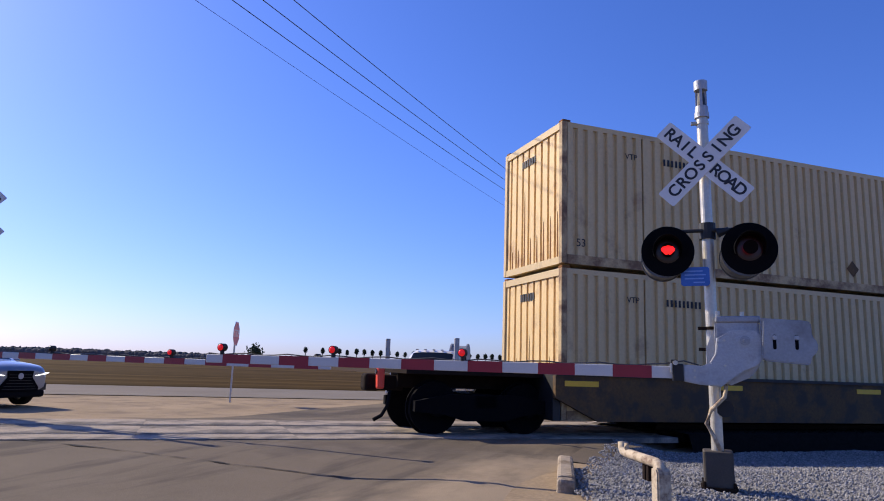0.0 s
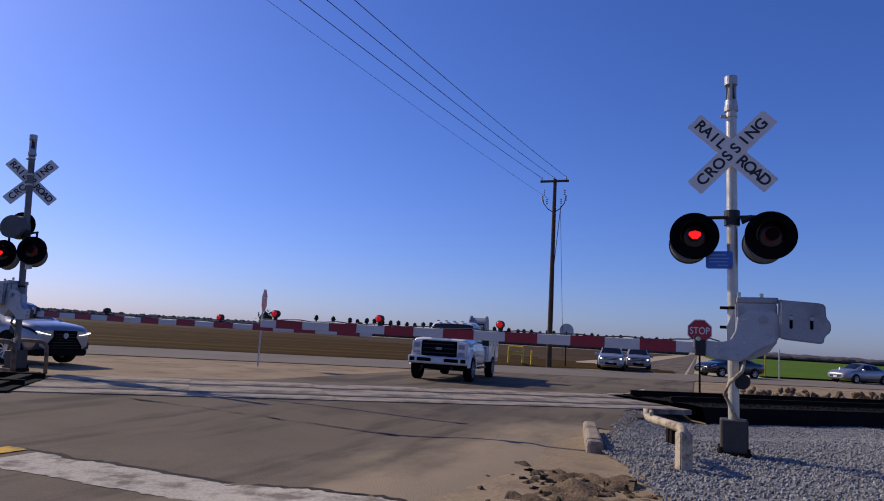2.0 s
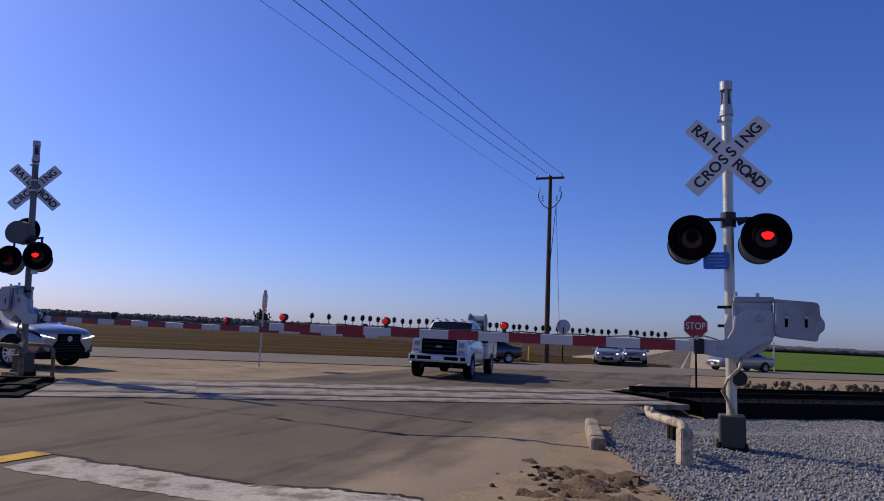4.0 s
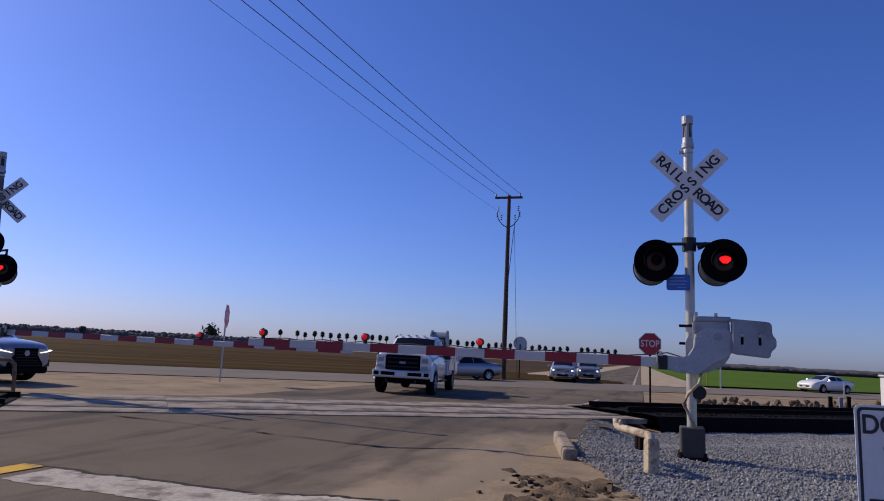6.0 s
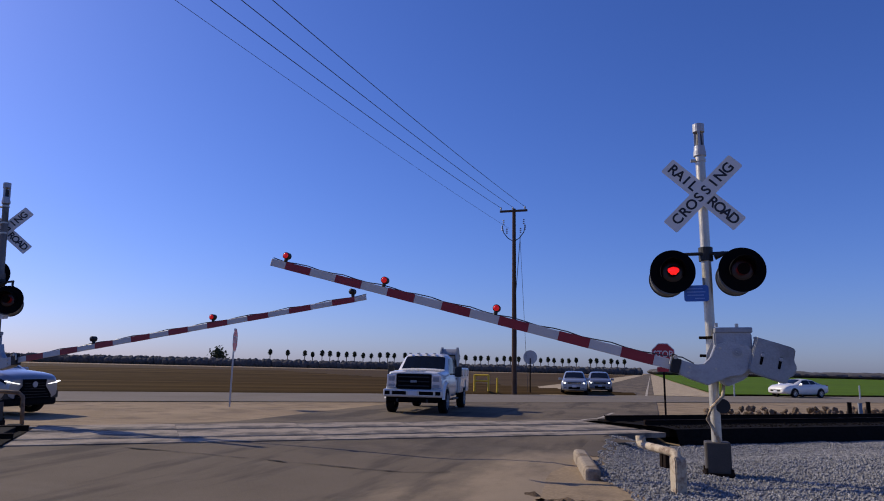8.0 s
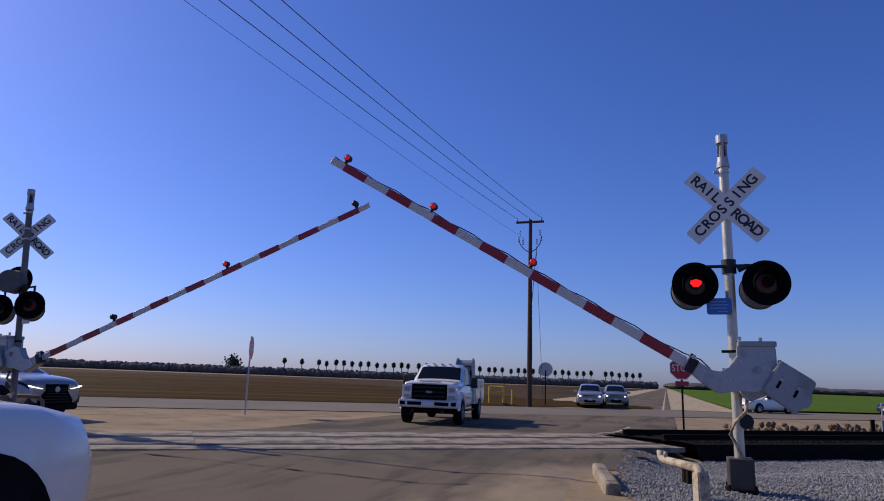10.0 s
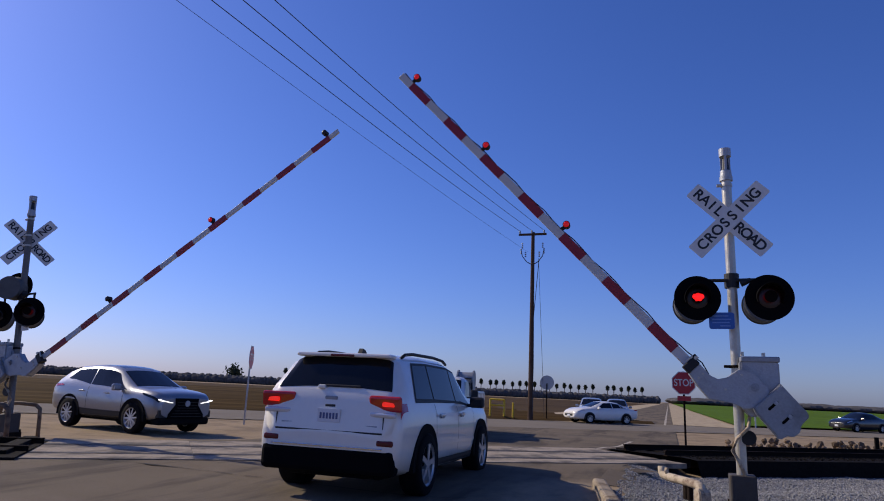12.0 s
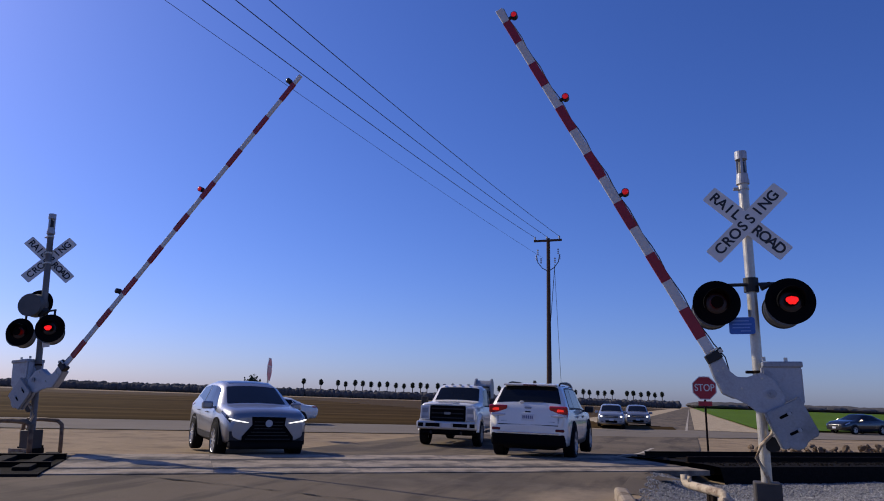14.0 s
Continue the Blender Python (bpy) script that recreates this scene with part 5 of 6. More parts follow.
def suv_white():
    v = thing("white_suv", pose(-4.45, -40, 0, 0, 0, 90), "white sport utility vehicle with dark tinted windows", "car")
    #           x      zb    zs    zt    w     wt
    sh = Shell([(-2.44, 0.50, 0.70, 0.74, 0.80, 0.74), (-2.425, 0.44, 0.78, 0.82, 0.90, 0.83), (-2.395, 0.40, 0.98, 1.08, 0.935, 0.86), (-2.36, 0.37, 1.12, 1.22, 0.95, 0.85), (-2.29, 0.35, 1.14, 1.33, 0.958, 0.825),
                (-2.16, 0.32, 1.14, 1.52, 0.965, 0.76), (-2.05, 0.30, 1.14, 1.67, 0.97, 0.715), (-1.93, 0.28, 1.14, 1.715, 0.97, 0.70),
                (-1.0, 0.26, 1.13, 1.755, 0.972, 0.70), (0.0, 0.26, 1.11, 1.75, 0.972, 0.69), (0.42, 0.26, 1.09, 1.70, 0.972, 0.68), (1.15, 0.27, 1.07, 1.17, 0.968, 0.77), (1.9, 0.28, 1.04, 1.11, 0.955, 0.78),
                (2.22, 0.33, 0.96, 1.04, 0.91, 0.76), (2.38, 0.42, 0.82, 0.90, 0.80, 0.68)])
    part("body", sh.body(), PAINT_WHITE, v)
    win = part("rear_window", sh.screen(-2.325, -2.06, 6.55), GLASS_DARK, v, "dark tinted rear window")
    part("windscreen", sh.screen(0.5, 1.1, 7.0), GLASS_DARK, v)
    slab("wiper", (-2.325, -0.12, 1.315), (0.03, 0.5, 0.03), TRIM_BLACK, win, 0.01)
    slab("wiper_pivot", (-2.345, 0.16, 1.30), (0.05, 0.1, 0.05), PAINT_WHITE, win, 0.015)
    for side in (-1, 1):
        part("window_trim", sh.patch(((-1.80, 5.02), (1.0, 5.08), (0.43, 6.0), (-1.62, 6.0)), side, 0.004, 10), TRIM_BLACK, v)
        for q in (((-1.74, 5.12), (-1.05, 5.12), (-1.05, 5.94), (-1.58, 5.94)), ((-1.0, 5.12), (0.03, 5.12), (0.03, 5.94), (-1.0, 5.94)), ((0.09, 5.12), (0.90, 5.16), (0.42, 5.94), (0.09, 5.94))):
            part("side_window", sh.patch(q, side, 0.008), GLASS_DARK, v)
        part("sill", sh.patch(((-1.0, 0.3), (0.95, 0.3), (0.95, 1.5), (-1.0, 1.5)), side, 0.012), TRIM_BLACK, v)
        part("door_strip", sh.patch(((-0.98, 2.35), (0.98, 2.35), (0.98, 2.55), (-0.98, 2.55)), side, 0.014), PAINT_WHITE, v)
        bm = bmesh.new()
        tube(bm, [(-1.72, side * 0.64, 1.70), (-1.6, side * 0.645, 1.752), (-1.3, side * 0.65, 1.778), (-0.4, side * 0.65, 1.785), (0.1, side * 0.64, 1.765), (0.3, side * 0.63, 1.72)], 0.022, 8)
        part("roof_rail", bm, BLACK_PAINT, v, "low black roof rail", smooth=True)
        for x in (-0.80, 0.22):
            h = slab("door_handle", (x, side * 0.985, 0.99), (0.2, 0.035, 0.04), PAINT_WHITE, v, 0.014)
            slab("handle_cup", (x + 0.02, side * 0.972, 0.975), (0.13, 0.02, 0.06), ALU_DARK, h, 0.008)
        lamp = part("tail_lamp", sh.patch(((-2.375, 3.95), (-2.16, 4.2), (-2.14, 4.98), (-2.35, 5.0)), side, 0.014, 8, 5), TAIL_RED, v, "red wraparound tail lamp")
        bm = bmesh.new()
        box(bm, (0, 0, 0), (0.06, 0.45, 0.185), bev=0.028)
        bm.transform(Matrix.Translation((-2.38, side * 0.735, 1.13)) @ pose(0, 0, 0, 0, -10, side * 7))
        part("lens", bm, TAIL_RED, lamp)
        bm = bmesh.new()
        box(bm, (0, 0, 0), (0.05, 0.36, 0.06), bev=0.02)
        bm.transform(Matrix.Translation((-2.405, side * 0.72, 1.0)) @ pose(0, 0, 0, 0, -6, side * 7))
        part("reverse_lens", bm, HEADLAMP, lamp)
        slab("brake_glow", (-2.422, side * 0.79, 1.125), (0.012, 0.16, 0.05), TAIL_LIT, lamp, 0.01)
        slab("rear_reflector", (-2.425, side * 0.77, 0.68), (0.05, 0.22, 0.075), TAIL_DARK, v, 0.025, "dark red reflector")
    slab("rear_valance", (-2.335, 0, 0.455), (0.24, 1.80, 0.30), FLAT_BLACK, v, 0.06)
    slab("valance_strip", (-2.45, 0, 0.612), (0.02, 1.50, 0.02), CHROME, v, 0.006)
    slab("underbody", (-0.2, 0, 0.33), (3.9, 1.3, 0.2), TYRE, v, 0.04)
    slab("tailgate_gap", (-2.425, 0, 0.785), (0.02, 1.46, 0.022), TRIM_BLACK, v, 0.004)
    for side in (-1, 1):
        slab("tailgate_gap", (-2.408, side * 0.73, 0.88), (0.03, 0.012, 0.20), TRIM_BLACK, v, 0.003)
        slab("model_mark", (-2.415, side * 0.58, 0.86), (0.012, 0.15, 0.025), ALU_DARK, v, 0.004)
    slab("tailgate_badge", (-2.38, 0, 1.17), (0.016, 0.17, 0.045), ALU_DARK, v, 0.014)
    slab("plate_recess", (-2.395, 0, 1.08), (0.02, 0.14, 0.03), TRIM_BLACK, v, 0.008)
    sp = slab("spoiler", (-2.05, 0, 1.70), (0.24, 1.34, 0.05), PAINT_WHITE, v, 0.026)
    slab("high_brake_lamp", (-2.165, 0, 1.695), (0.02, 0.34, 0.03), TAIL_DARK, sp, 0.01)
    bm = bmesh.new()
    prism(bm, [(-1.66, 1.74), (-1.44, 1.74), (-1.52, 1.80), (-1.6, 1.82)], "y", -0.03, 0.03)
    part("antenna_fin", bm, TRIM_BLACK, v)
    plate(v, -2.418, 0.965, -1)
    mirrors(v, 0.76, 0.95, 1.16, TRIM_BLACK)
    seams(v, sh, ((0.06, 1.8, 5.0), (-1.03, 3.0, 5.0), (1.0, 1.8, 5.0)))
    for o in v.children_recursive:
        if o.type == "MESH":
            o.data.transform(Matrix.Diagonal((1, 0.965, 1.0, 1)))
    ws = add_wheels(v, (-1.46, 1.455), 0.845, 0.39, 0.27, 5, RIM, 0.06, TYRE, 0.94)
    return v, ws


def suv_silver():
    v = thing("silver_suv", pose(-17, 4.6, LOW), "silver crossover with dark spindle grille", "car")
    sh = Shell([(-2.25, 0.56, 0.84, 0.90, 0.76, 0.66), (-2.20, 0.46, 1.04, 1.12, 0.86, 0.74), (-2.06, 0.40, 1.12, 1.24, 0.90, 0.73), (-1.72, 0.35, 1.13, 1.49, 0.92, 0.67), (-1.40, 0.33, 1.11, 1.60, 0.92, 0.65), (-0.7, 0.30, 1.08, 1.65, 0.92, 0.64),
                (-0.1, 0.30, 1.05, 1.64, 0.92, 0.63), (0.30, 0.30, 1.03, 1.57, 0.92, 0.62), (1.08, 0.31, 1.02, 1.14, 0.915, 0.74), (1.65, 0.32, 0.99, 1.08, 0.905, 0.75), (1.98, 0.34, 0.94, 1.03, 0.87, 0.72), (2.13, 0.38, 0.87, 0.97, 0.81, 0.68), (2.2, 0.44, 0.78, 0.88, 0.74, 0.62)])
    part("body", sh.body(), PAINT_SILVER, v)
    part("windscreen", sh.screen(0.40, 1.06, 6.8), GLASS_DARK, v)
    part("rear_window", sh.screen(-2.0, -1.5, 6.9), GLASS_DARK, v)
    # dark glossy sheet added over the roof, standing in for its dark reflection
    part("roof_reflection", sh.screen(-1.1, 0.22, 7.2, 0.004), GLASS_DARK, v, "dark glossy sheet for the reflection on the roof")
    for side in (-1, 1):
        part("side_window", sh.patch(((-1.66, 5.4), (-0.62, 5.12), (-0.62, 5.95), (-1.35, 5.92)), side, 0.006), GLASS_DARK, v)
        part("side_window", sh.patch(((-0.57, 5.12), (0.93, 5.15), (0.35, 5.95), (-0.57, 5.95)), side, 0.006), GLASS_DARK, v)
        part("sill", sh.patch(((-0.95, 0.3), (0.95, 0.3), (0.95, 1.9), (-0.95, 1.9)), side, 0.012), TRIM_BLACK, v)
        part("crease", sh.patch(((-0.95, 3.3), (0.95, 2.9), (0.95, 3.0), (-0.95, 3.4)), side, 0.012), PAINT_SILVER, v)
        part("tail_lamp", sh.patch(((-2.2, 4.0), (-1.7, 4.4), (-1.75, 4.8), (-2.18, 4.8)), side, 0.01), TAIL_RED, v)
        slab("door_handle", (-0.85, side * 0.93, 0.96), (0.2, 0.03, 0.03), PAINT_SILVER, v, 0.01)
        slab("door_handle", (0.2, side * 0.93, 0.94), (0.2, 0.03, 0.03), PAINT_SILVER, v, 0.01)
        lamp = part("headlamp", sh.patch(((1.62, 4.55), (2.15, 3.9), (2.14, 4.7), (1.55, 5.05)), side, 0.012), GLASS_DARK, v, "slanted dark headlamp")
        bm = bmesh.new()
        prism(bm, [(side * a, b) for a, b in ((0.42, 0.785), (0.46, 0.775), (0.72, 0.815), (0.82, 0.85), (0.81, 0.865), (0.70, 0.835))], "x", 2.12, 2.215)
        part("running_light", bm, HEAD_LIT, lamp, "lit white running light")
        slab("headlamp_eye", (2.12, side * 0.62, 0.865), (0.08, 0.2, 0.06), HEADLAMP, lamp, 0.02)
        bm = bmesh.new()
        prism(bm, [(side * a, b) for a, b in ((0.56, 0.42), (0.80, 0.42), (0.80, 0.60), (0.72, 0.60))], "x", 2.0, 2.19)
        part("bumper_intake", bm, TRIM_BLACK, v)
    bm = bmesh.new()
    prism(bm, [(-0.36, 0.90), (0.36, 0.90), (0.34, 0.74), (0.54, 0.50), (0.54, 0.40), (-0.54, 0.40), (-0.54, 0.50), (-0.34, 0.74)], "x", 2.05, 2.225)
    g = part("grille", bm, FLAT_BLACK, v, "dark spindle-shaped grille")
    for k in range(6):
        bm = bmesh.new()
        box(bm, (2.23, 0, 0.45 + 0.07 * k), (0.014, (0.94, 0.86, 0.74, 0.62, 0.60, 0.62)[k], 0.014))
        part("grille_bar", bm, TRIM_BLACK, g)
    bm = bmesh.new()
    cyl(bm, (2.222, 0, 0.77), (2.24, 0, 0.77), 0.075, n=20)
    part("badge", bm, ALU, g)
    slab("lower_bumper", (2.03, 0, 0.34), (0.34, 1.56, 0.2), TYRE, v, 0.06)
    slab("underbody", (0, 0, 0.33), (3.6, 1.3, 0.2), TYRE, v, 0.04)
    mirrors(v, 0.74, 0.90, 1.10, PAINT_SILVER)
    seams(v, sh, ((-0.6, 1.8, 5.0), (0.86, 1.8, 5.0)))
    ws = add_wheels(v, (-1.33, 1.33), 0.828, 0.375, 0.24, 10, RIM, 0.055, TYRE, 0.915)
    return v, ws


def sedan(name, label, mt, lit=False, tall=0.0):
    v = thing(name, pose(0, 80, LOW), label, "car")
    t = tall
    sh = Shell([(-2.38, 0.5, 0.8, 0.84, 0.76, 0.6), (-2.28, 0.36, 0.96, 1.02 + t * 0.9, 0.86, 0.66), (-1.75, 0.26, 0.97, 1.07 + t, 0.90, 0.62), (-0.95, 0.22, 0.96, 1.40 + t, 0.905, 0.55), (-0.3, 0.21, 0.95, 1.455 + t, 0.905, 0.545),
                (0.2, 0.21, 0.93, 1.43 + t, 0.905, 0.54), (1.15, 0.22, 0.91, 1.0, 0.90, 0.64), (1.85, 0.24, 0.84, 0.92, 0.88, 0.64), (2.2, 0.28, 0.70, 0.78, 0.80, 0.58), (2.36, 0.36, 0.58, 0.64, 0.64, 0.48)])
    part("body", sh.body(), mt, v)
    part("windscreen", sh.screen(0.28, 1.08, 7.0), GLASS_DARK, v)
    part("rear_window", sh.screen(-1.7, -1.02, 7.0), GLASS_DARK, v)
    for side in (-1, 1):
        part("side_window", sh.patch(((-1.5, 5.25), (-0.42, 5.1), (-0.42, 5.95), (-1.0, 5.9)), side, 0.006), GLASS_DARK, v)
        part("side_window", sh.patch(((-0.36, 5.1), (0.9, 5.2), (0.2, 5.95), (-0.36, 5.95)), side, 0.006), GLASS_DARK, v)
        part("headlamp", sh.patch(((1.75, 4.3), (2.2, 4.2), (2.18, 5.0), (1.75, 5.0)), side, 0.01), HEADLAMP, v)
        if lit:
            slab("lit_headlamp", (2.24, side * 0.6, 0.66), (0.06, 0.2, 0.12), HEAD_LIT, v, 0.03, "lit headlamp")
        part("tail_lamp", sh.patch(((-2.35, 4.2), (-2.05, 4.2), (-2.05, 4.95), (-2.32, 4.95)), side, 0.01), TAIL_RED, v)
        slab("door_handle", (-0.2, side * 0.91, 0.84), (0.2, 0.03, 0.03), mt, v, 0.01)
    slab("grille", (2.31, 0, 0.5), (0.12, 0.9, 0.16), TRIM_BLACK, v, 0.03)
    slab("front_plate", (2.38, 0, 0.45), (0.02, 0.3, 0.14), PLATE, v, 0.004)
    mirrors(v, 0.75, 0.86, 0.98, mt)
    ws = add_wheels(v, (-1.4, 1.37), 0.82, 0.325, 0.22, 7, RIM, 0.02, TRIM_BLACK, 0.90)
    v.scale = (0.9, 0.9, 0.9)
    return v, ws


def waiting_car(name, label, mt):
    """A tall estate car with a dark grille and lit headlamps."""
    v = thing(name, pose(0, 80, LOW), label, "car", "cars waiting on the far road")
    sh = Shell([(-2.3, 0.5, 0.9, 1.0, 0.82, 0.7), (-2.2, 0.4, 1.06, 1.4, 0.88, 0.68), (-1.9, 0.3, 1.06, 1.60, 0.91, 0.66), (-0.5, 0.28, 1.04, 1.66, 0.92, 0.65), (0.25, 0.28, 1.02, 1.60, 0.92, 0.64), (1.0, 0.29, 1.02, 1.16, 0.91, 0.76),
                (1.75, 0.3, 1.0, 1.10, 0.90, 0.77), (2.1, 0.34, 0.94, 1.03, 0.87, 0.75), (2.2, 0.42, 0.84, 0.92, 0.8, 0.7)])
    part("body", sh.body(), mt, v)
    part("windscreen", sh.screen(0.33, 0.97, 6.7), GLASS_DARK, v)
    for side in (-1, 1):
        part("side_window", sh.patch(((-1.9, 5.1), (-0.5, 5.1), (-0.5, 5.95), (-1.8, 5.95)), side, 0.006), GLASS_DARK, v)
        part("side_window", sh.patch(((-0.45, 5.1), (0.85, 5.12), (0.28, 5.95), (-0.45, 5.95)), side, 0.006), GLASS_DARK, v)
        lamp = slab("headlamp", (2.12, side * 0.66, 0.84), (0.14, 0.3, 0.15), HEADLAMP, v, 0.03)
        slab("lit_bulb", (2.195, side * 0.66, 0.84), (0.02, 0.13, 0.11), HEAD_LIT, lamp, 0.008)
        slab("fog_recess", (2.17, side * 0.6, 0.5), (0.06, 0.24, 0.1), FLAT_BLACK, v, 0.02)
    slab("grille", (2.18, 0, 0.83), (0.08, 0.9, 0.13), FLAT_BLACK, v, 0.02)
    slab("grille_bar", (2.225, 0, 0.83), (0.02, 0.86, 0.03), CHROME, v, 0.006)
    slab("lower_grille", (2.17, 0, 0.5), (0.1, 0.8, 0.16), FLAT_BLACK, v, 0.02)
    slab("front_plate", (2.23, 0, 0.62), (0.02, 0.3, 0.14), PLATE, v, 0.004)
    mirrors(v, 0.7, 0.88, 1.1, mt)
    add_wheels(v, (-1.35, 1.33), 0.82, 0.35, 0.23, 7, RIM, 0.03, TRIM_BLACK, 0.905)
    v.scale = (0.86, 0.86, 0.86)
    return v


def work_truck():
    v = thing("work_truck", pose(-8.15, 13.3, LOW, 0, 0, -83), "white utility truck with service body and dark grille", "truck")
    sh = Shell([(-0.62, 0.55, 1.32, 1.95, 0.96, 0.76), (-0.58, 0.5, 1.32, 2.04, 0.97, 0.78), (0.1, 0.5, 1.32, 2.10, 0.98, 0.79), (0.55, 0.5, 1.32, 2.08, 0.98, 0.78), (0.72, 0.5, 1.32, 2.02, 0.98, 0.77), (1.30, 0.5, 1.32, 1.50, 0.975, 0.86),
                (2.0, 0.52, 1.31, 1.47, 0.97, 0.86), (2.55, 0.55, 1.28, 1.43, 0.965, 0.85), (2.68, 0.6, 1.22, 1.38, 0.95, 0.84)])
    part("cab", sh.body(), PAINT_WHITE, v)
    part("windscreen", sh.screen(0.76, 1.26, 6.7), GLASS_DARK, v)
    bm = bmesh.new()
    prism(bm, [(-0.40, 1.40), (0.40, 1.40), (0.34, 1.47), (-0.34, 1.47)], "x", 1.4, 2.62)
    bmesh.ops.bevel(bm, geom=bm.edges[:], offset=0.03, segments=2, affect="EDGES")
    part("hood_bulge", bm, PAINT_WHITE, v)
    for side in (-1, 1):
        part("side_window", sh.patch(((-0.45, 5.08), (1.12, 5.08), (0.66, 5.95), (-0.45, 5.95)), side, 0.006), GLASS_DARK, v)
        lamp = slab("headlamp", (2.70, side * 0.765, 1.10), (0.10, 0.33, 0.46), HEADLAMP, v, 0.03, "tall clear headlamp")
        slab("lamp_bowl", (2.752, side * 0.76, 1.18), (0.012, 0.2, 0.15), ALU_DARK, lamp, 0.004)
        slab("turn_lens", (2.752, side * 0.76, 0.95), (0.012, 0.22, 0.09), ALU_DARK, lamp, 0.004)
        slab("tow_hook", (2.90, side * 0.5, 0.46), (0.14, 0.06, 0.12), TRIM_BLACK, v, 0.02)
        bm = bmesh.new()
        box(bm, (0.98, side * 1.24, 1.46), (0.12, 0.24, 0.38), bev=0.04)
        box(bm, (0.98, side * 1.06, 1.36), (0.06, 0.24, 0.05))
        part("towing_mirror", bm, TRIM_BLACK, v)
        # flared fender over the front wheel
        bm = bmesh.new()
        prev = None
        for k in range(15):
            a = radians(-12 + 204 * k / 14)
            cur = [bm.verts.new((1.98 + q * math.cos(a), side * yy, max(0.5, 0.44 + q * math.sin(a)))) for q, yy in ((0.50, 0.93), (0.50, 1.03), (0.60, 1.035), (0.70, 0.965))]
            if prev:
                for i in range(3):
                    bm.faces.new((prev[i], cur[i], cur[i + 1], prev[i + 1]))
            prev = cur
        part("fender_flare", bm, PAINT_WHITE, v)
        part("door_seam", sh.patch(((1.2, 1.0), (1.215, 1.0), (1.215, 5.0), (1.2, 5.0)), side, 0.004, 1, 8), TRIM_BLACK, v)
        slab("door_handle", (-0.3, side * 0.985, 1.18), (0.18, 0.03, 0.05), TRIM_BLACK, v, 0.01)
        slab("step", (0.35, side * 0.98, 0.46), (1.3, 0.16, 0.06), TRIM_BLACK, v, 0.01)
        for k in range(3):
            d = slab("service_door", (-1.2 - 0.78 * k, side * 1.04, 1.13 if k != 1 else 1.34), (0.70, 0.03, 0.86 if k != 1 else 0.44), PAINT_WHITE, v, 0.012)
            slab("door_latch", (-1.2 - 0.78 * k, side * 1.06, 1.3), (0.09, 0.02, 0.06), TRIM_BLACK, d, 0.006)
    g = slab("grille", (2.71, 0, 1.10), (0.12, 1.18, 0.52), FLAT_BLACK, v, 0.03, "wide black grille")
    for k in range(3):
        slab("grille_bar", (2.765, 0, 0.95 + 0.15 * k), (0.03, 1.08, 0.045), BLACK_PAINT, g, 0.012)
    slab("badge", (2.785, 0, 1.10), (0.016, 0.22, 0.085), ALU_DARK, g, 0.02)
    b = slab("front_bumper", (2.80, 0, 0.70), (0.24, 2.02, 0.27), CHROME_WORN, v, 0.05, "bright steel bumper")
    for y in (-0.46, 0.46):
        slab("bumper_opening", (2.915, y, 0.71), (0.03, 0.48, 0.12), FLAT_BLACK, b, 0.012)
    for y in (-0.86, 0.86):
        slab("fog_lamp", (2.91, y, 0.71), (0.03, 0.18, 0.13), FLAT_BLACK, b, 0.012)
    slab("front_plate", (2.925, 0, 0.71), (0.02, 0.30, 0.15), PLATE, v, 0.004)
    slab("air_dam", (2.74, 0, 0.50), (0.2, 1.8, 0.16), FLAT_BLACK, v, 0.03)
    slab("front_axle", (1.98, 0, 0.42), (0.16, 1.6, 0.14), FLAT_BLACK, v, 0.03)
    slab("chassis", (-0.4, 0, 0.66), (5.4, 0.9, 0.24), FLAT_BLACK, v, 0.02)
    slab("service_body", (-2.0, 0, 1.12), (2.5, 2.04, 0.98), PAINT_WHITE, v, 0.03, "white service body")
    slab("body_gap", (-0.70, 0, 1.05), (0.10, 1.8, 0.8), FLAT_BLACK, v, 0.01)
    slab("bed_floor", (-2.0, 0, 1.63), (2.3, 1.2, 0.06), TRIM_BLACK, v, 0.01)
    for y in (-0.6, -0.3, 0, 0.3, 0.6):
        slab("cab_marker_lamp", (0.66, y, 2.105), (0.1, 0.09, 0.04), ALU_DARK, v, 0.012)
    # hose reel, rack and small crane behind the cab
    bm = bmesh.new()
    cyl(bm, (-1.1, 0.30, 2.02), (-1.1, 0.85, 2.02), 0.32, n=28)
    cyl(bm, (-1.1, 0.25, 2.02), (-1.1, 0.30, 2.02), 0.40, n=28)
    cyl(bm, (-1.1, 0.85, 2.02), (-1.1, 0.90, 2.02), 0.40, n=28)
    part("hose_reel", bm, ALU_DARK, v, "large grey hose reel")
    slab("reel_stand", (-1.1, 0.58, 1.66), (0.5, 0.6, 0.3), ALU_DARK, v, 0.02)
    for y in (-0.85, 0.85):
        slab("rack_post", (-0.74, y, 1.75), (0.06, 0.06, 0.7), BLACK_PAINT, v, 0.01)
    slab("rack_bar", (-0.74, 0, 2.08), (0.06, 1.76, 0.06), BLACK_PAINT, v, 0.01)
    bm = bmesh.new()
    cyl(bm, (-2.9, -0.8, 1.6), (-2.9, -0.8, 2.0), 0.08, n=12)
    box(bm, (-2.4, -0.8, 2.0), (1.1, 0.12, 0.14), bev=0.02)
    part("crane", bm, ALU_DARK, v)
    add_wheels(v, (1.98, -2.05), 0.90, 0.43, 0.27, 8, ALU_DARK, 0.02, FLAT_BLACK, 0.955)
    v.scale = (0.93, 0.93, 0.9)
    return v


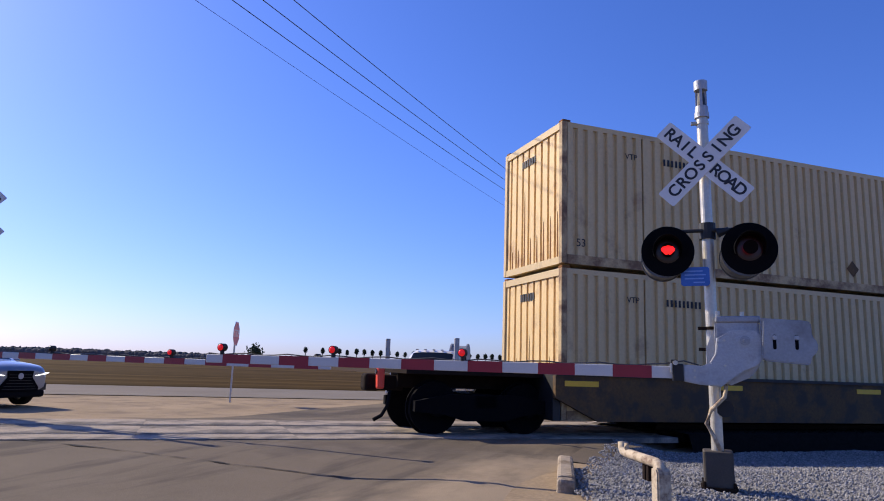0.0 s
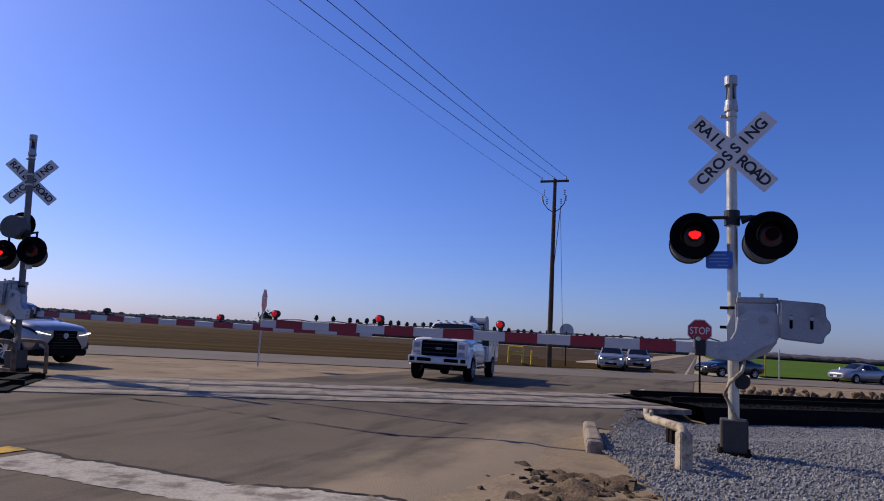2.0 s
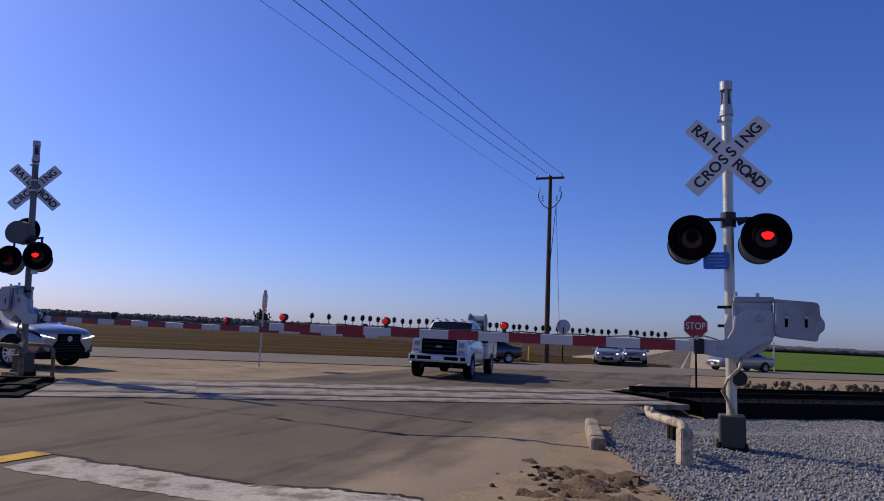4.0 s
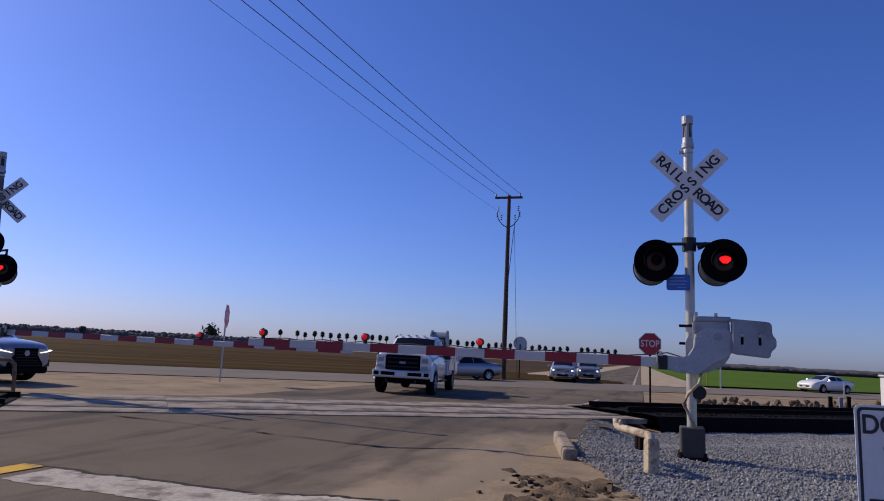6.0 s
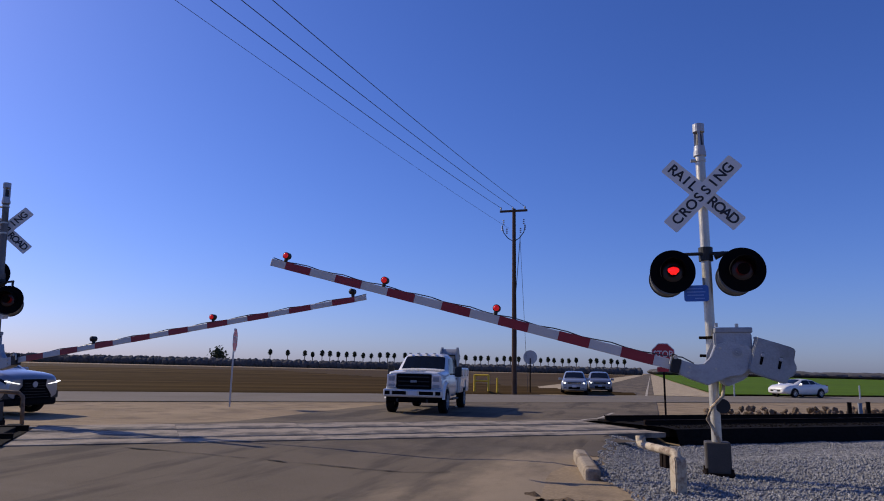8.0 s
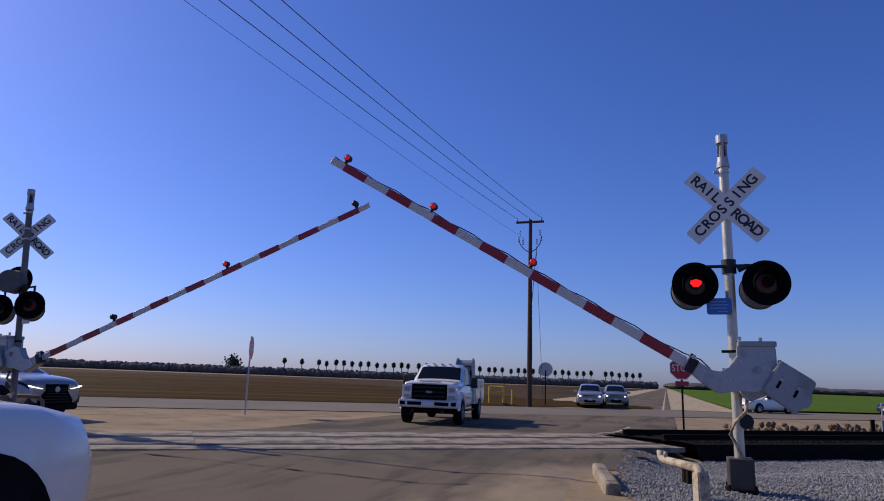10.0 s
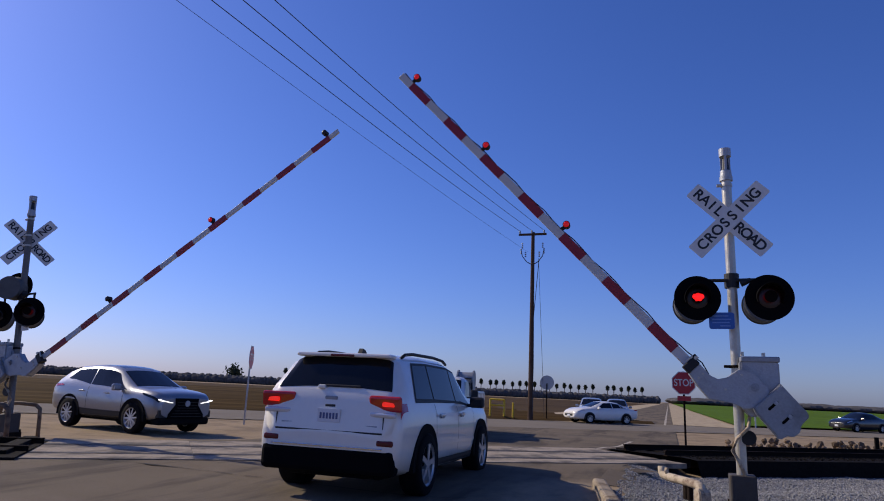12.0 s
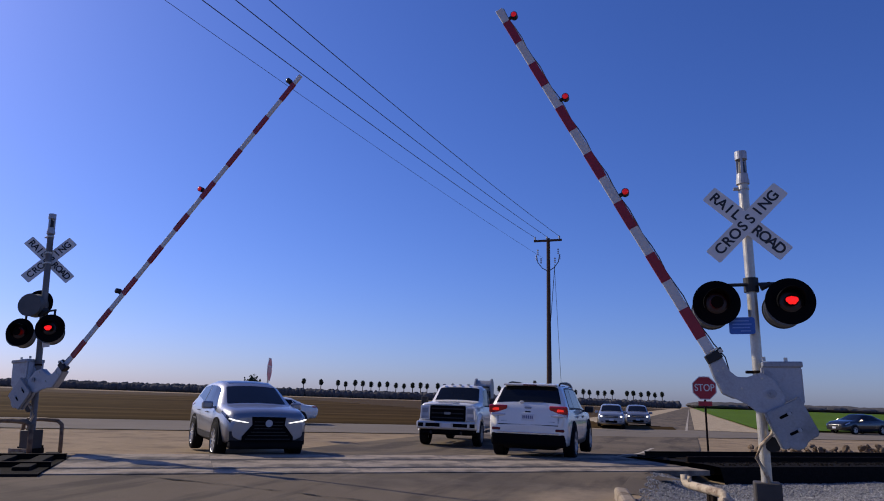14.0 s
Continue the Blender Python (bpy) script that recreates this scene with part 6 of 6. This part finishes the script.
# ---- distance ----
def build_distance():
    random.seed(7)
    # row of small palms along the horizon
    bm0 = bmesh.new()
    cyl(bm0, (0, 0, -0.5), (0, 0, 7.4), 0.24, 0.2, n=8)
    trunk = bpy.data.meshes.new("trunk")
    bm0.to_mesh(trunk)
    bm0.free()
    trunk.materials.append(POLE_WOOD)
    crowns = []
    for v in range(3):
        bm = bmesh.new()
        for k in range(230):
            a, e = random.uniform(0, math.tau), math.asin(random.uniform(-0.9, 1))
            rr = 1.15 * random.uniform(0.75, 1.15)
            p = Vector((0, 0, 7.5)) + Vector((math.cos(a) * math.cos(e) * rr, math.sin(a) * math.cos(e) * rr, math.sin(e) * rr * 1.25))
            d = (p - Vector((0, 0, 7.3))).normalized()
            s = d.cross(Vector((0, 0, 1))).normalized() * 0.28
            q = [bm.verts.new(x) for x in (p - d * 0.9, p - d * 0.2 + s, p + d * 0.3, p - d * 0.2 - s)]
            bm.faces.new(q)
        bmesh.ops.create_icosphere(bm, subdivisions=2, radius=0.95, matrix=Matrix.Translation((0, 0, 7.6)) @ Matrix.Diagonal((1, 1, 1.35, 1)))
        for x in bm.verts:
            x.co += Vector((0.3, 0.3, 0.3)) * noise.noise(x.co * 1.3 + Vector((v, 0, 0)))
        me = bpy.data.meshes.new("crown")
        bm.to_mesh(me)
        bm.free()
        me.materials.append(TREE_DARK)
        crowns.append(me)
    a, b = Vector((-252, 405, LOW)), Vector((-20, 545, LOW))
    n = 47
    for k in range(n):
        if k in (1, 3, 40):
            continue
        p = a.lerp(b, k / (n - 1)) + Vector((random.uniform(-0.5, 0.5), random.uniform(-2, 2), 0))
        t = thing("palm_tree", Matrix.Translation(p) @ Matrix.Rotation(random.uniform(0, 6), 4, "Z"), "small round-crowned palm in a distant row", "tree", "row of palms")
        t.scale = [random.uniform(1.22, 1.36)] * 3
        for nm, me in (("trunk", trunk), ("crown", crowns[k % 3])):
            o = new(nm, me)
            o.parent = t
    # dark leafless orchards on the skyline
    def wood(name, pts, h, depth, lumps, label, mt):
        seed = bmesh.new()
        bmesh.ops.create_icosphere(seed, subdivisions=2, radius=1)
        seed.verts.index_update()
        co, fa = [v.co.copy() for v in seed.verts], [[v.index for v in f.verts] for f in seed.faces]
        seed.free()
        vs, fs = [], []
        for i in range(len(pts) - 1):
            p, q = Vector(pts[i]), Vector(pts[i + 1])
            k = int((q - p).length / lumps * 1.5)
            for j in range(k):
                c = p.lerp(q, (j + random.random()) / k)
                for r in range(2):
                    hh = h * random.uniform(0.88, 1.05) * (1 if r else 0.85)
                    w = lumps * random.uniform(0.8, 1.5)
                    dirn = Vector((c.x, c.y)).normalized() * depth * r / 2
                    m = Matrix.Translation((c.x + dirn.x, c.y + dirn.y, LOW + hh * 0.45)) @ Matrix.Rotation(random.random() * 6, 4, "Z") @ Matrix.Diagonal((w, w * 0.8, hh * 0.55, 1))
                    o = len(vs)
                    for v in co:
                        x = m @ v
                        x += Vector((0.5, 0.5, 0.6)) * noise.noise(x * 0.9)
                        vs.append(tuple(x))
                    fs += [[o + n for n in f] for f in fa]
        me = bpy.data.meshes.new(name)
        me.from_pydata(vs, [], fs)
        me.materials.append(mt)
        tagged(new(name, me), label, "orchard", kind="stuff")
    wood("orchard", [(-620, 180), (-420, 300), (-250, 380), (-120, 450), (-8, 520)], 5.6, 30, 2.4, "dark leafless orchard along the far edge of the field", ORCHARD)
    wood("orchard_far", [(12, 900), (300, 1050), (800, 1150), (1500, 1200)], 9, 40, 18, "thin far line of trees on the horizon", ORCHARD)
    wood("orchard_west", [(-1500, -700), (-900, -100), (-620, 180)], 8.5, 30, 5, "dark far trees on the horizon", ORCHARD)
    # taller clumps and a farm building
    for x, y, h, w in ((-300, 415, 13, 7), (-455, 210, 17, 16), (-430, 225, 12, 12)):
        t = thing("tree", pose(x, y, LOW), "broad dark tree on the skyline", "tree", "trees on the skyline")
        bm = bmesh.new()
        cyl(bm, (0, 0, -0.5), (0, 0, h * 0.5), 0.6, 0.35, n=8)
        part("trunk", bm, POLE_WOOD, t)
        bm = bmesh.new()
        for k in range(420):
            p = Vector((random.gauss(0, w * 0.33), random.gauss(0, w * 0.33), h * 0.62 + random.gauss(0, h * 0.16)))
            d = Vector((random.gauss(0, 1), random.gauss(0, 1), random.gauss(0, 1))).normalized()
            s = d.orthogonal().normalized() * 0.7
            bm.faces.new([bm.verts.new(q) for q in (p - d * 0.8, p + s, p + d * 0.8, p - s)])
        part("crown", bm, LEAF, t)
    random.seed(11)


def stone_mesh(r, seed):
    bm = bmesh.new()
    bmesh.ops.create_icosphere(bm, subdivisions=1, radius=r)
    for v in bm.verts:
        v.co *= 1 + 0.45 * noise.noise(v.co * (1.6 / r) + Vector((seed * 7.3, seed, 0)))
        v.co.z *= 0.7
    return bm


def build_stones():
    random.seed(3)
    # gravel bed beside the near mast
    sheet("gravel_bed", spread(-1.7, 14, 0.2), spread(-9, 18, 0.2), lambda x, y: side_level(x, y) + 0.012 + 0.025 * noise.noise(Vector((x * 1.3, y * 1.3, 2))) - 0.06 * (1 - ease(0.0, 0.45, x + 1.64 - 0.34 * max(0, -y - 0.3))), GRAVEL,
          keep=lambda x, y: across(x, y) < 4.75 and x > -1.64 + 0.34 * max(0, -y - 0.3) + 0.2 * noise.noise(Vector((y, 1, 1))) - (0 if y < 1.4 else 0.35),
          label="grey crushed gravel beside the track", category="gravel")
    lumps = []
    for k in range(6):
        b = stone_mesh(1.0, k + 1)
        b.verts.index_update()
        lumps.append(([v.co.copy() for v in b.verts], [[v.index for v in f.verts] for f in b.faces]))
        b.free()

    def scatter(name, places, mt, label, category):
        vs, fs = [], []
        for (x, y, z), r in places:
            co, fa = random.choice(lumps)
            q = Euler((random.random() * 6, random.random() * 6, random.random() * 6)).to_matrix() * r
            o = len(vs)
            vs += [tuple(q @ c + Vector((x, y, z))) for c in co]
            fs += [[o + i for i in f] for f in fa]
        me = bpy.data.meshes.new(name)
        me.from_pydata(vs, [], fs)
        me.materials.append(mt)
        tagged(new(name, me), label, category, kind="stuff")
    places = []
    while len(places) < 56000:
        x = random.uniform(-1.6, 7) if random.random() < 0.8 else random.uniform(-1.2, 12)
        y = random.uniform(-6.5, 9) if x < 6 else random.uniform(0, 15)
        if across(x, y) > 4.7 or x < -1.58 + 0.34 * max(0, -y - 0.3) + 0.25 * noise.noise(Vector((y * 1.5, 1, 1))):
            continue
        places.append(((x, y, side_level(x, y) + 0.02 + 0.025 * noise.noise(Vector((x * 1.3, y * 1.3, 2)))), random.uniform(0.008, 0.021)))
    scatter("gravel", places, STONE, "loose grey crushed stones", "gravel")
    places = []
    for k in range(1500):
        s, n = random.uniform(3.8, 24), random.uniform(4.95, 5.6)
        places.append(((UX * s - UY * n, UY * s + UX * n, 0.11), random.uniform(0.015, 0.035)))
    scatter("ballast", places, BALLAST_SHADED, "oily ballast stones on the track bed, shade painted into their colour", "ballast")
    # rubble bank beyond the track
    bank = thing("rubble_bank", pose(0, 0, 0), "low bank of broken brown rock beyond the track", "rubble")
    mes = []
    for k in range(5):
        bm = stone_mesh(1.0, k + 20)
        me = bpy.data.meshes.new("rock")
        bm.to_mesh(me)
        bm.free()
        me.materials.append(RUBBLE)
        mes.append(me)
    for k in range(290):
        s = 9.6 + (random.random() ** 1.3) * 26
        n = random.gauss(9.9, 0.35)
        o = new("rock", random.choice(mes))
        o.parent = bank
        hgt = max(0, 1 - abs(n - 9.9) / 0.7)
        o.matrix_basis = Matrix.LocRotScale((UX * s - UY * n, UY * s + UX * n, -0.06 + 0.36 * hgt * random.random()), Euler((random.random() * 6, random.random() * 6, random.random() * 6)), [random.uniform(0.06, 0.15) for _ in range(3)])
    # broken asphalt at the road edge
    broken = thing("broken_pavement", pose(0, 0, 0), "broken chunks of asphalt and soil at the road edge", "broken pavement")
    bm_mats = [mat("broken_soil", (0.125, 0.088, 0.055), 0.95, var=0.5, scale=6, fine=40, bump=0.8, rand=0.4)]
    mes = []
    for k in range(5):
        bm = stone_mesh(1.0, k + 40)
        me = bpy.data.meshes.new("chunk")
        bm.to_mesh(me)
        bm.free()
        me.materials.append(bm_mats[0])
        mes.append(me)
    sheet("loose_soil", spread(-2.3, -0.4, 0.05), spread(-5.6, -2.2, 0.05), lambda x, y: -0.005 + 0.085 * noise.noise(Vector((x * 3.4, y * 3.4, 4))) + 0.05 * noise.noise(Vector((x * 9, y * 9, 1))), bm_mats[0],
          keep=lambda x, y: abs(x + 1.42 - 0.22 * (-2.4 - y)) + 0.25 * noise.noise(Vector((x * 2, y * 2, 8))) < 0.5, label="dark crumbled soil where the pavement has broken", category="soil")
    for k in range(280):
        y = random.uniform(-5.2, -2.4)
        x = random.gauss(-1.42 + 0.22 * (-2.4 - y), 0.3)
        o = new("chunk", random.choice(mes))
        o.parent = broken
        o.matrix_basis = Matrix.LocRotScale((x, y, -0.035), Euler((random.random() * 6, random.random() * 6, random.random() * 6)), [random.uniform(0.016, 0.062) for _ in range(3)])


def marker_post(x, y, h, mt, label):
    v = thing("marker_post", pose(x, y, LOW), label, "post")
    bm = bmesh.new()
    box(bm, (0, 0, h / 2), (0.11, 0.11, h), bev=0.012)
    part("shaft", bm, mt, v)
    bm = bmesh.new()
    box(bm, (0, 0, h), (0.12, 0.12, 0.03), bev=0.008)
    part("cap", bm, mt, v)


# ---- build ----
marker_post(5.25, 15.41, 0.62, TIE, "short dark timber post beside the track")
marker_post(5.61, 15.65, 0.6, ALU_DARK, "short pale metal post beside the track")
marker_post(5.89, 15.84, 0.64, TIE, "short dark timber post beside the track")
build_ground()
build_furrows()
build_markings()
build_track()
near_signal, near_arm, near_lamps = crossing_signal(pose(0, 0, 0, 0, -0.7, 0), -1, False)
far_signal, far_arm, far_lamps = crossing_signal(pose(-13.3, 1.12, -0.03, 0, -5.0, 0), 1, True)
guard_rail(pose(-0.53, -1.5, -0.02, 0, 0, 117 + 180), "low bent guard rail of flaking cream paint beside the mast")
hoop_guard(pose(-13.3, 0.62, -0.08, 0, 0, 12))
well_car, low_box, up_box = build_train()
build_pole()
build_signs()
white_suv, white_wheels = suv_white()
silver_suv, silver_wheels = suv_silver()
truck = work_truck()
black_sedan, w1 = sedan("black_sedan", "black sedan driving on the highway", PAINT_BLACK)
silver_sedan, w2 = sedan("silver_sedan", "silver sedan driving on the highway", PAINT_SILVER)
white_sedan, w3 = sedan("white_sedan", "white sedan driving on the highway", PAINT_WHITE, False, -0.07)
dark_sedan, w4 = sedan("dark_coupe", "dark low car waiting on the highway", PAINT_BLACK)
wait_a = waiting_car("silver_wagon", "silver car with lit headlamps waiting at the far road", PAINT_GREY)
wait_b = waiting_car("grey_wagon", "grey car with lit headlamps waiting behind another", PAINT_SILVER)
wait_a.location, wait_b.location = (-5.4, 34.4, LOW), (-4.15, 38.4, LOW)
for ob in (wait_a, wait_b):
    ob.rotation_euler.z = radians(-84)
build_distance()
build_stones()


# ---- what moves ----
def motions():
    # train, along the rails
    run = ((0, -0.12), (0.2, 1.3), (0.4, 3.1), (0.6, 5.95), (0.8, 7.6), (1.0, 9.4), (1.2, 11.2), (14, 126))
    for ob, s, z in ((well_car, 0, 0), (low_box, 1.2, 0.3), (up_box, 1.2, 3.24)):
        n = 0 if ob is well_car else 6.47
        walk(ob, [(t, TRACK @ pose(s + d, n, z)) for t, d in run])
    # gate arms rise; the near one stands a little askew to its mast
    near_rise = ((0, 0.5), (6.5, 0.5), (6.8, 2.8), (7.0, 5.4), (7.5, 10.3), (8.0, 14.6), (8.5, 18.5), (11.0, 39.0), (12.5, 50.7), (13.5, 58.6), (14, 62.5))
    walk(near_arm, [(t, pose(*ARM_PIVOT, 0, 0, 4) @ pose(0, 0, 0, 0, a, 0)) for t, a in near_rise])
    far_rise = ((0, -5), (6.7, -5), (7.0, -2.0), (7.5, 1.2), (8.5, 7.5), (11.0, 23.2), (12.5, 33.2), (13.5, 39.9), (14, 43.7))
    walk(far_arm, [(t, pose(*FAR_PIVOT, 0, -a, 0)) for t, a in far_rise])
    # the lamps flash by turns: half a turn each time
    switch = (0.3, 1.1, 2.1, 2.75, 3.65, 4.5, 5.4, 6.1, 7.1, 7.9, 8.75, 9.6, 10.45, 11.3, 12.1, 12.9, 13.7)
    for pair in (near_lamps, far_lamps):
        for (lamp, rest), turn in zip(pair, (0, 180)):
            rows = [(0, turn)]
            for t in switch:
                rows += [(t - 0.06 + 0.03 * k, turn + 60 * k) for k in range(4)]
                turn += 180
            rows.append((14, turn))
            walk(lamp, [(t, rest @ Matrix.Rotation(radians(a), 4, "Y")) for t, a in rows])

    def drive(ob, wheels, rows, r, lane=None):
        """rows: t, x, y, z, heading; the wheels turn with the way."""
        walk(ob, [(t, pose(x, y, z, 0, 0, h)) for t, x, y, z, h in rows])
        way, turned = 0.0, [(rows[0][0], 0.0)]
        for a, b in zip(rows, rows[1:]):
            d = math.hypot(b[1] - a[1], b[2] - a[2])
            k = max(1, math.ceil(d / (r * 1.3)))
            for i in range(1, k + 1):
                turned.append((a[0] + (b[0] - a[0]) * i / k, way + d * i / k))
            way += d
        for w in wheels:
            p = w.matrix_basis.copy()
            walk(w, [(t, p @ Matrix.Rotation(s / r, 4, "Y")) for t, s in turned])

    drive(white_suv, white_wheels, [(t, -5.0, y, -0.08, 90) for t, y in ((0, -42), (8.7, -14.9))] + [(11.0, -5.02, -3.42, -0.11, 92), (11.3, -4.97, -2.15, -0.1, 92), (12.3, -4.64, 1.8, -0.05, 91), (12.5, -4.56, 2.65, -0.03, 91), (13.5, -4.5, 7.0, 0.0, 91), (14, -4.42, 8.9, -0.04, 91)], 0.39)
    drive(silver_suv, silver_wheels, [(0, -18.1, 4.3, LOW, 2), (9.8, -18.1, 4.3, LOW, 2), (11.3, -15.85, 5.35, LOW, -2), (11.5, -15.5, 5.45, LOW, -4), (12.3, -14.15, 5.9, LOW, -16), (12.5, -13.8, 5.9, LOW, -19), (13.0, -12.75, 5.65, LOW, -27), (13.5, -11.65, 5.3, LOW, -34), (14, -10.9, 4.75, -0.13, -41)], 0.375)
    def highway(s, n=27.5):
        return UX * s - UY * n, UY * s + UX * n
    for ob, ws, run in ((black_sedan, w1, ((0, 42.0), (1.5, 29.4), (2, 24.9), (2.5, 21.2), (3, 17.3), (5.3, -5.2), (5.5, -7.5), (14, -95))),
                        (silver_sedan, w2, ((0, 42.0), (2, 35.8), (3, 33.1), (5.3, 16.3), (5.5, 15.2), (6.5, 2.6), (7, -3.7), (7.5, -10.1), (14, -88))),
                        (white_sedan, w3, ((0, 75), (5.5, 41.3), (6, 39.0), (6.5, 37.1), (7, 35.9), (7.5, 35.0), (8.5, 34.6), (9.3, 32.8), (11, 24.5), (11.5, 21.3), (12, 17.0), (12.5, 13.0), (13.5, 1.9), (14, -2.8))),
                        (dark_sedan, w4, ((0, 95), (8, 52), (11.5, 39.2), (12.5, 37.6), (13.5, 36.2), (14, 35.8)))):
        drive(ob, ws, [(t, *highway(s), LOW, 220) for t, s in run], 0.325)


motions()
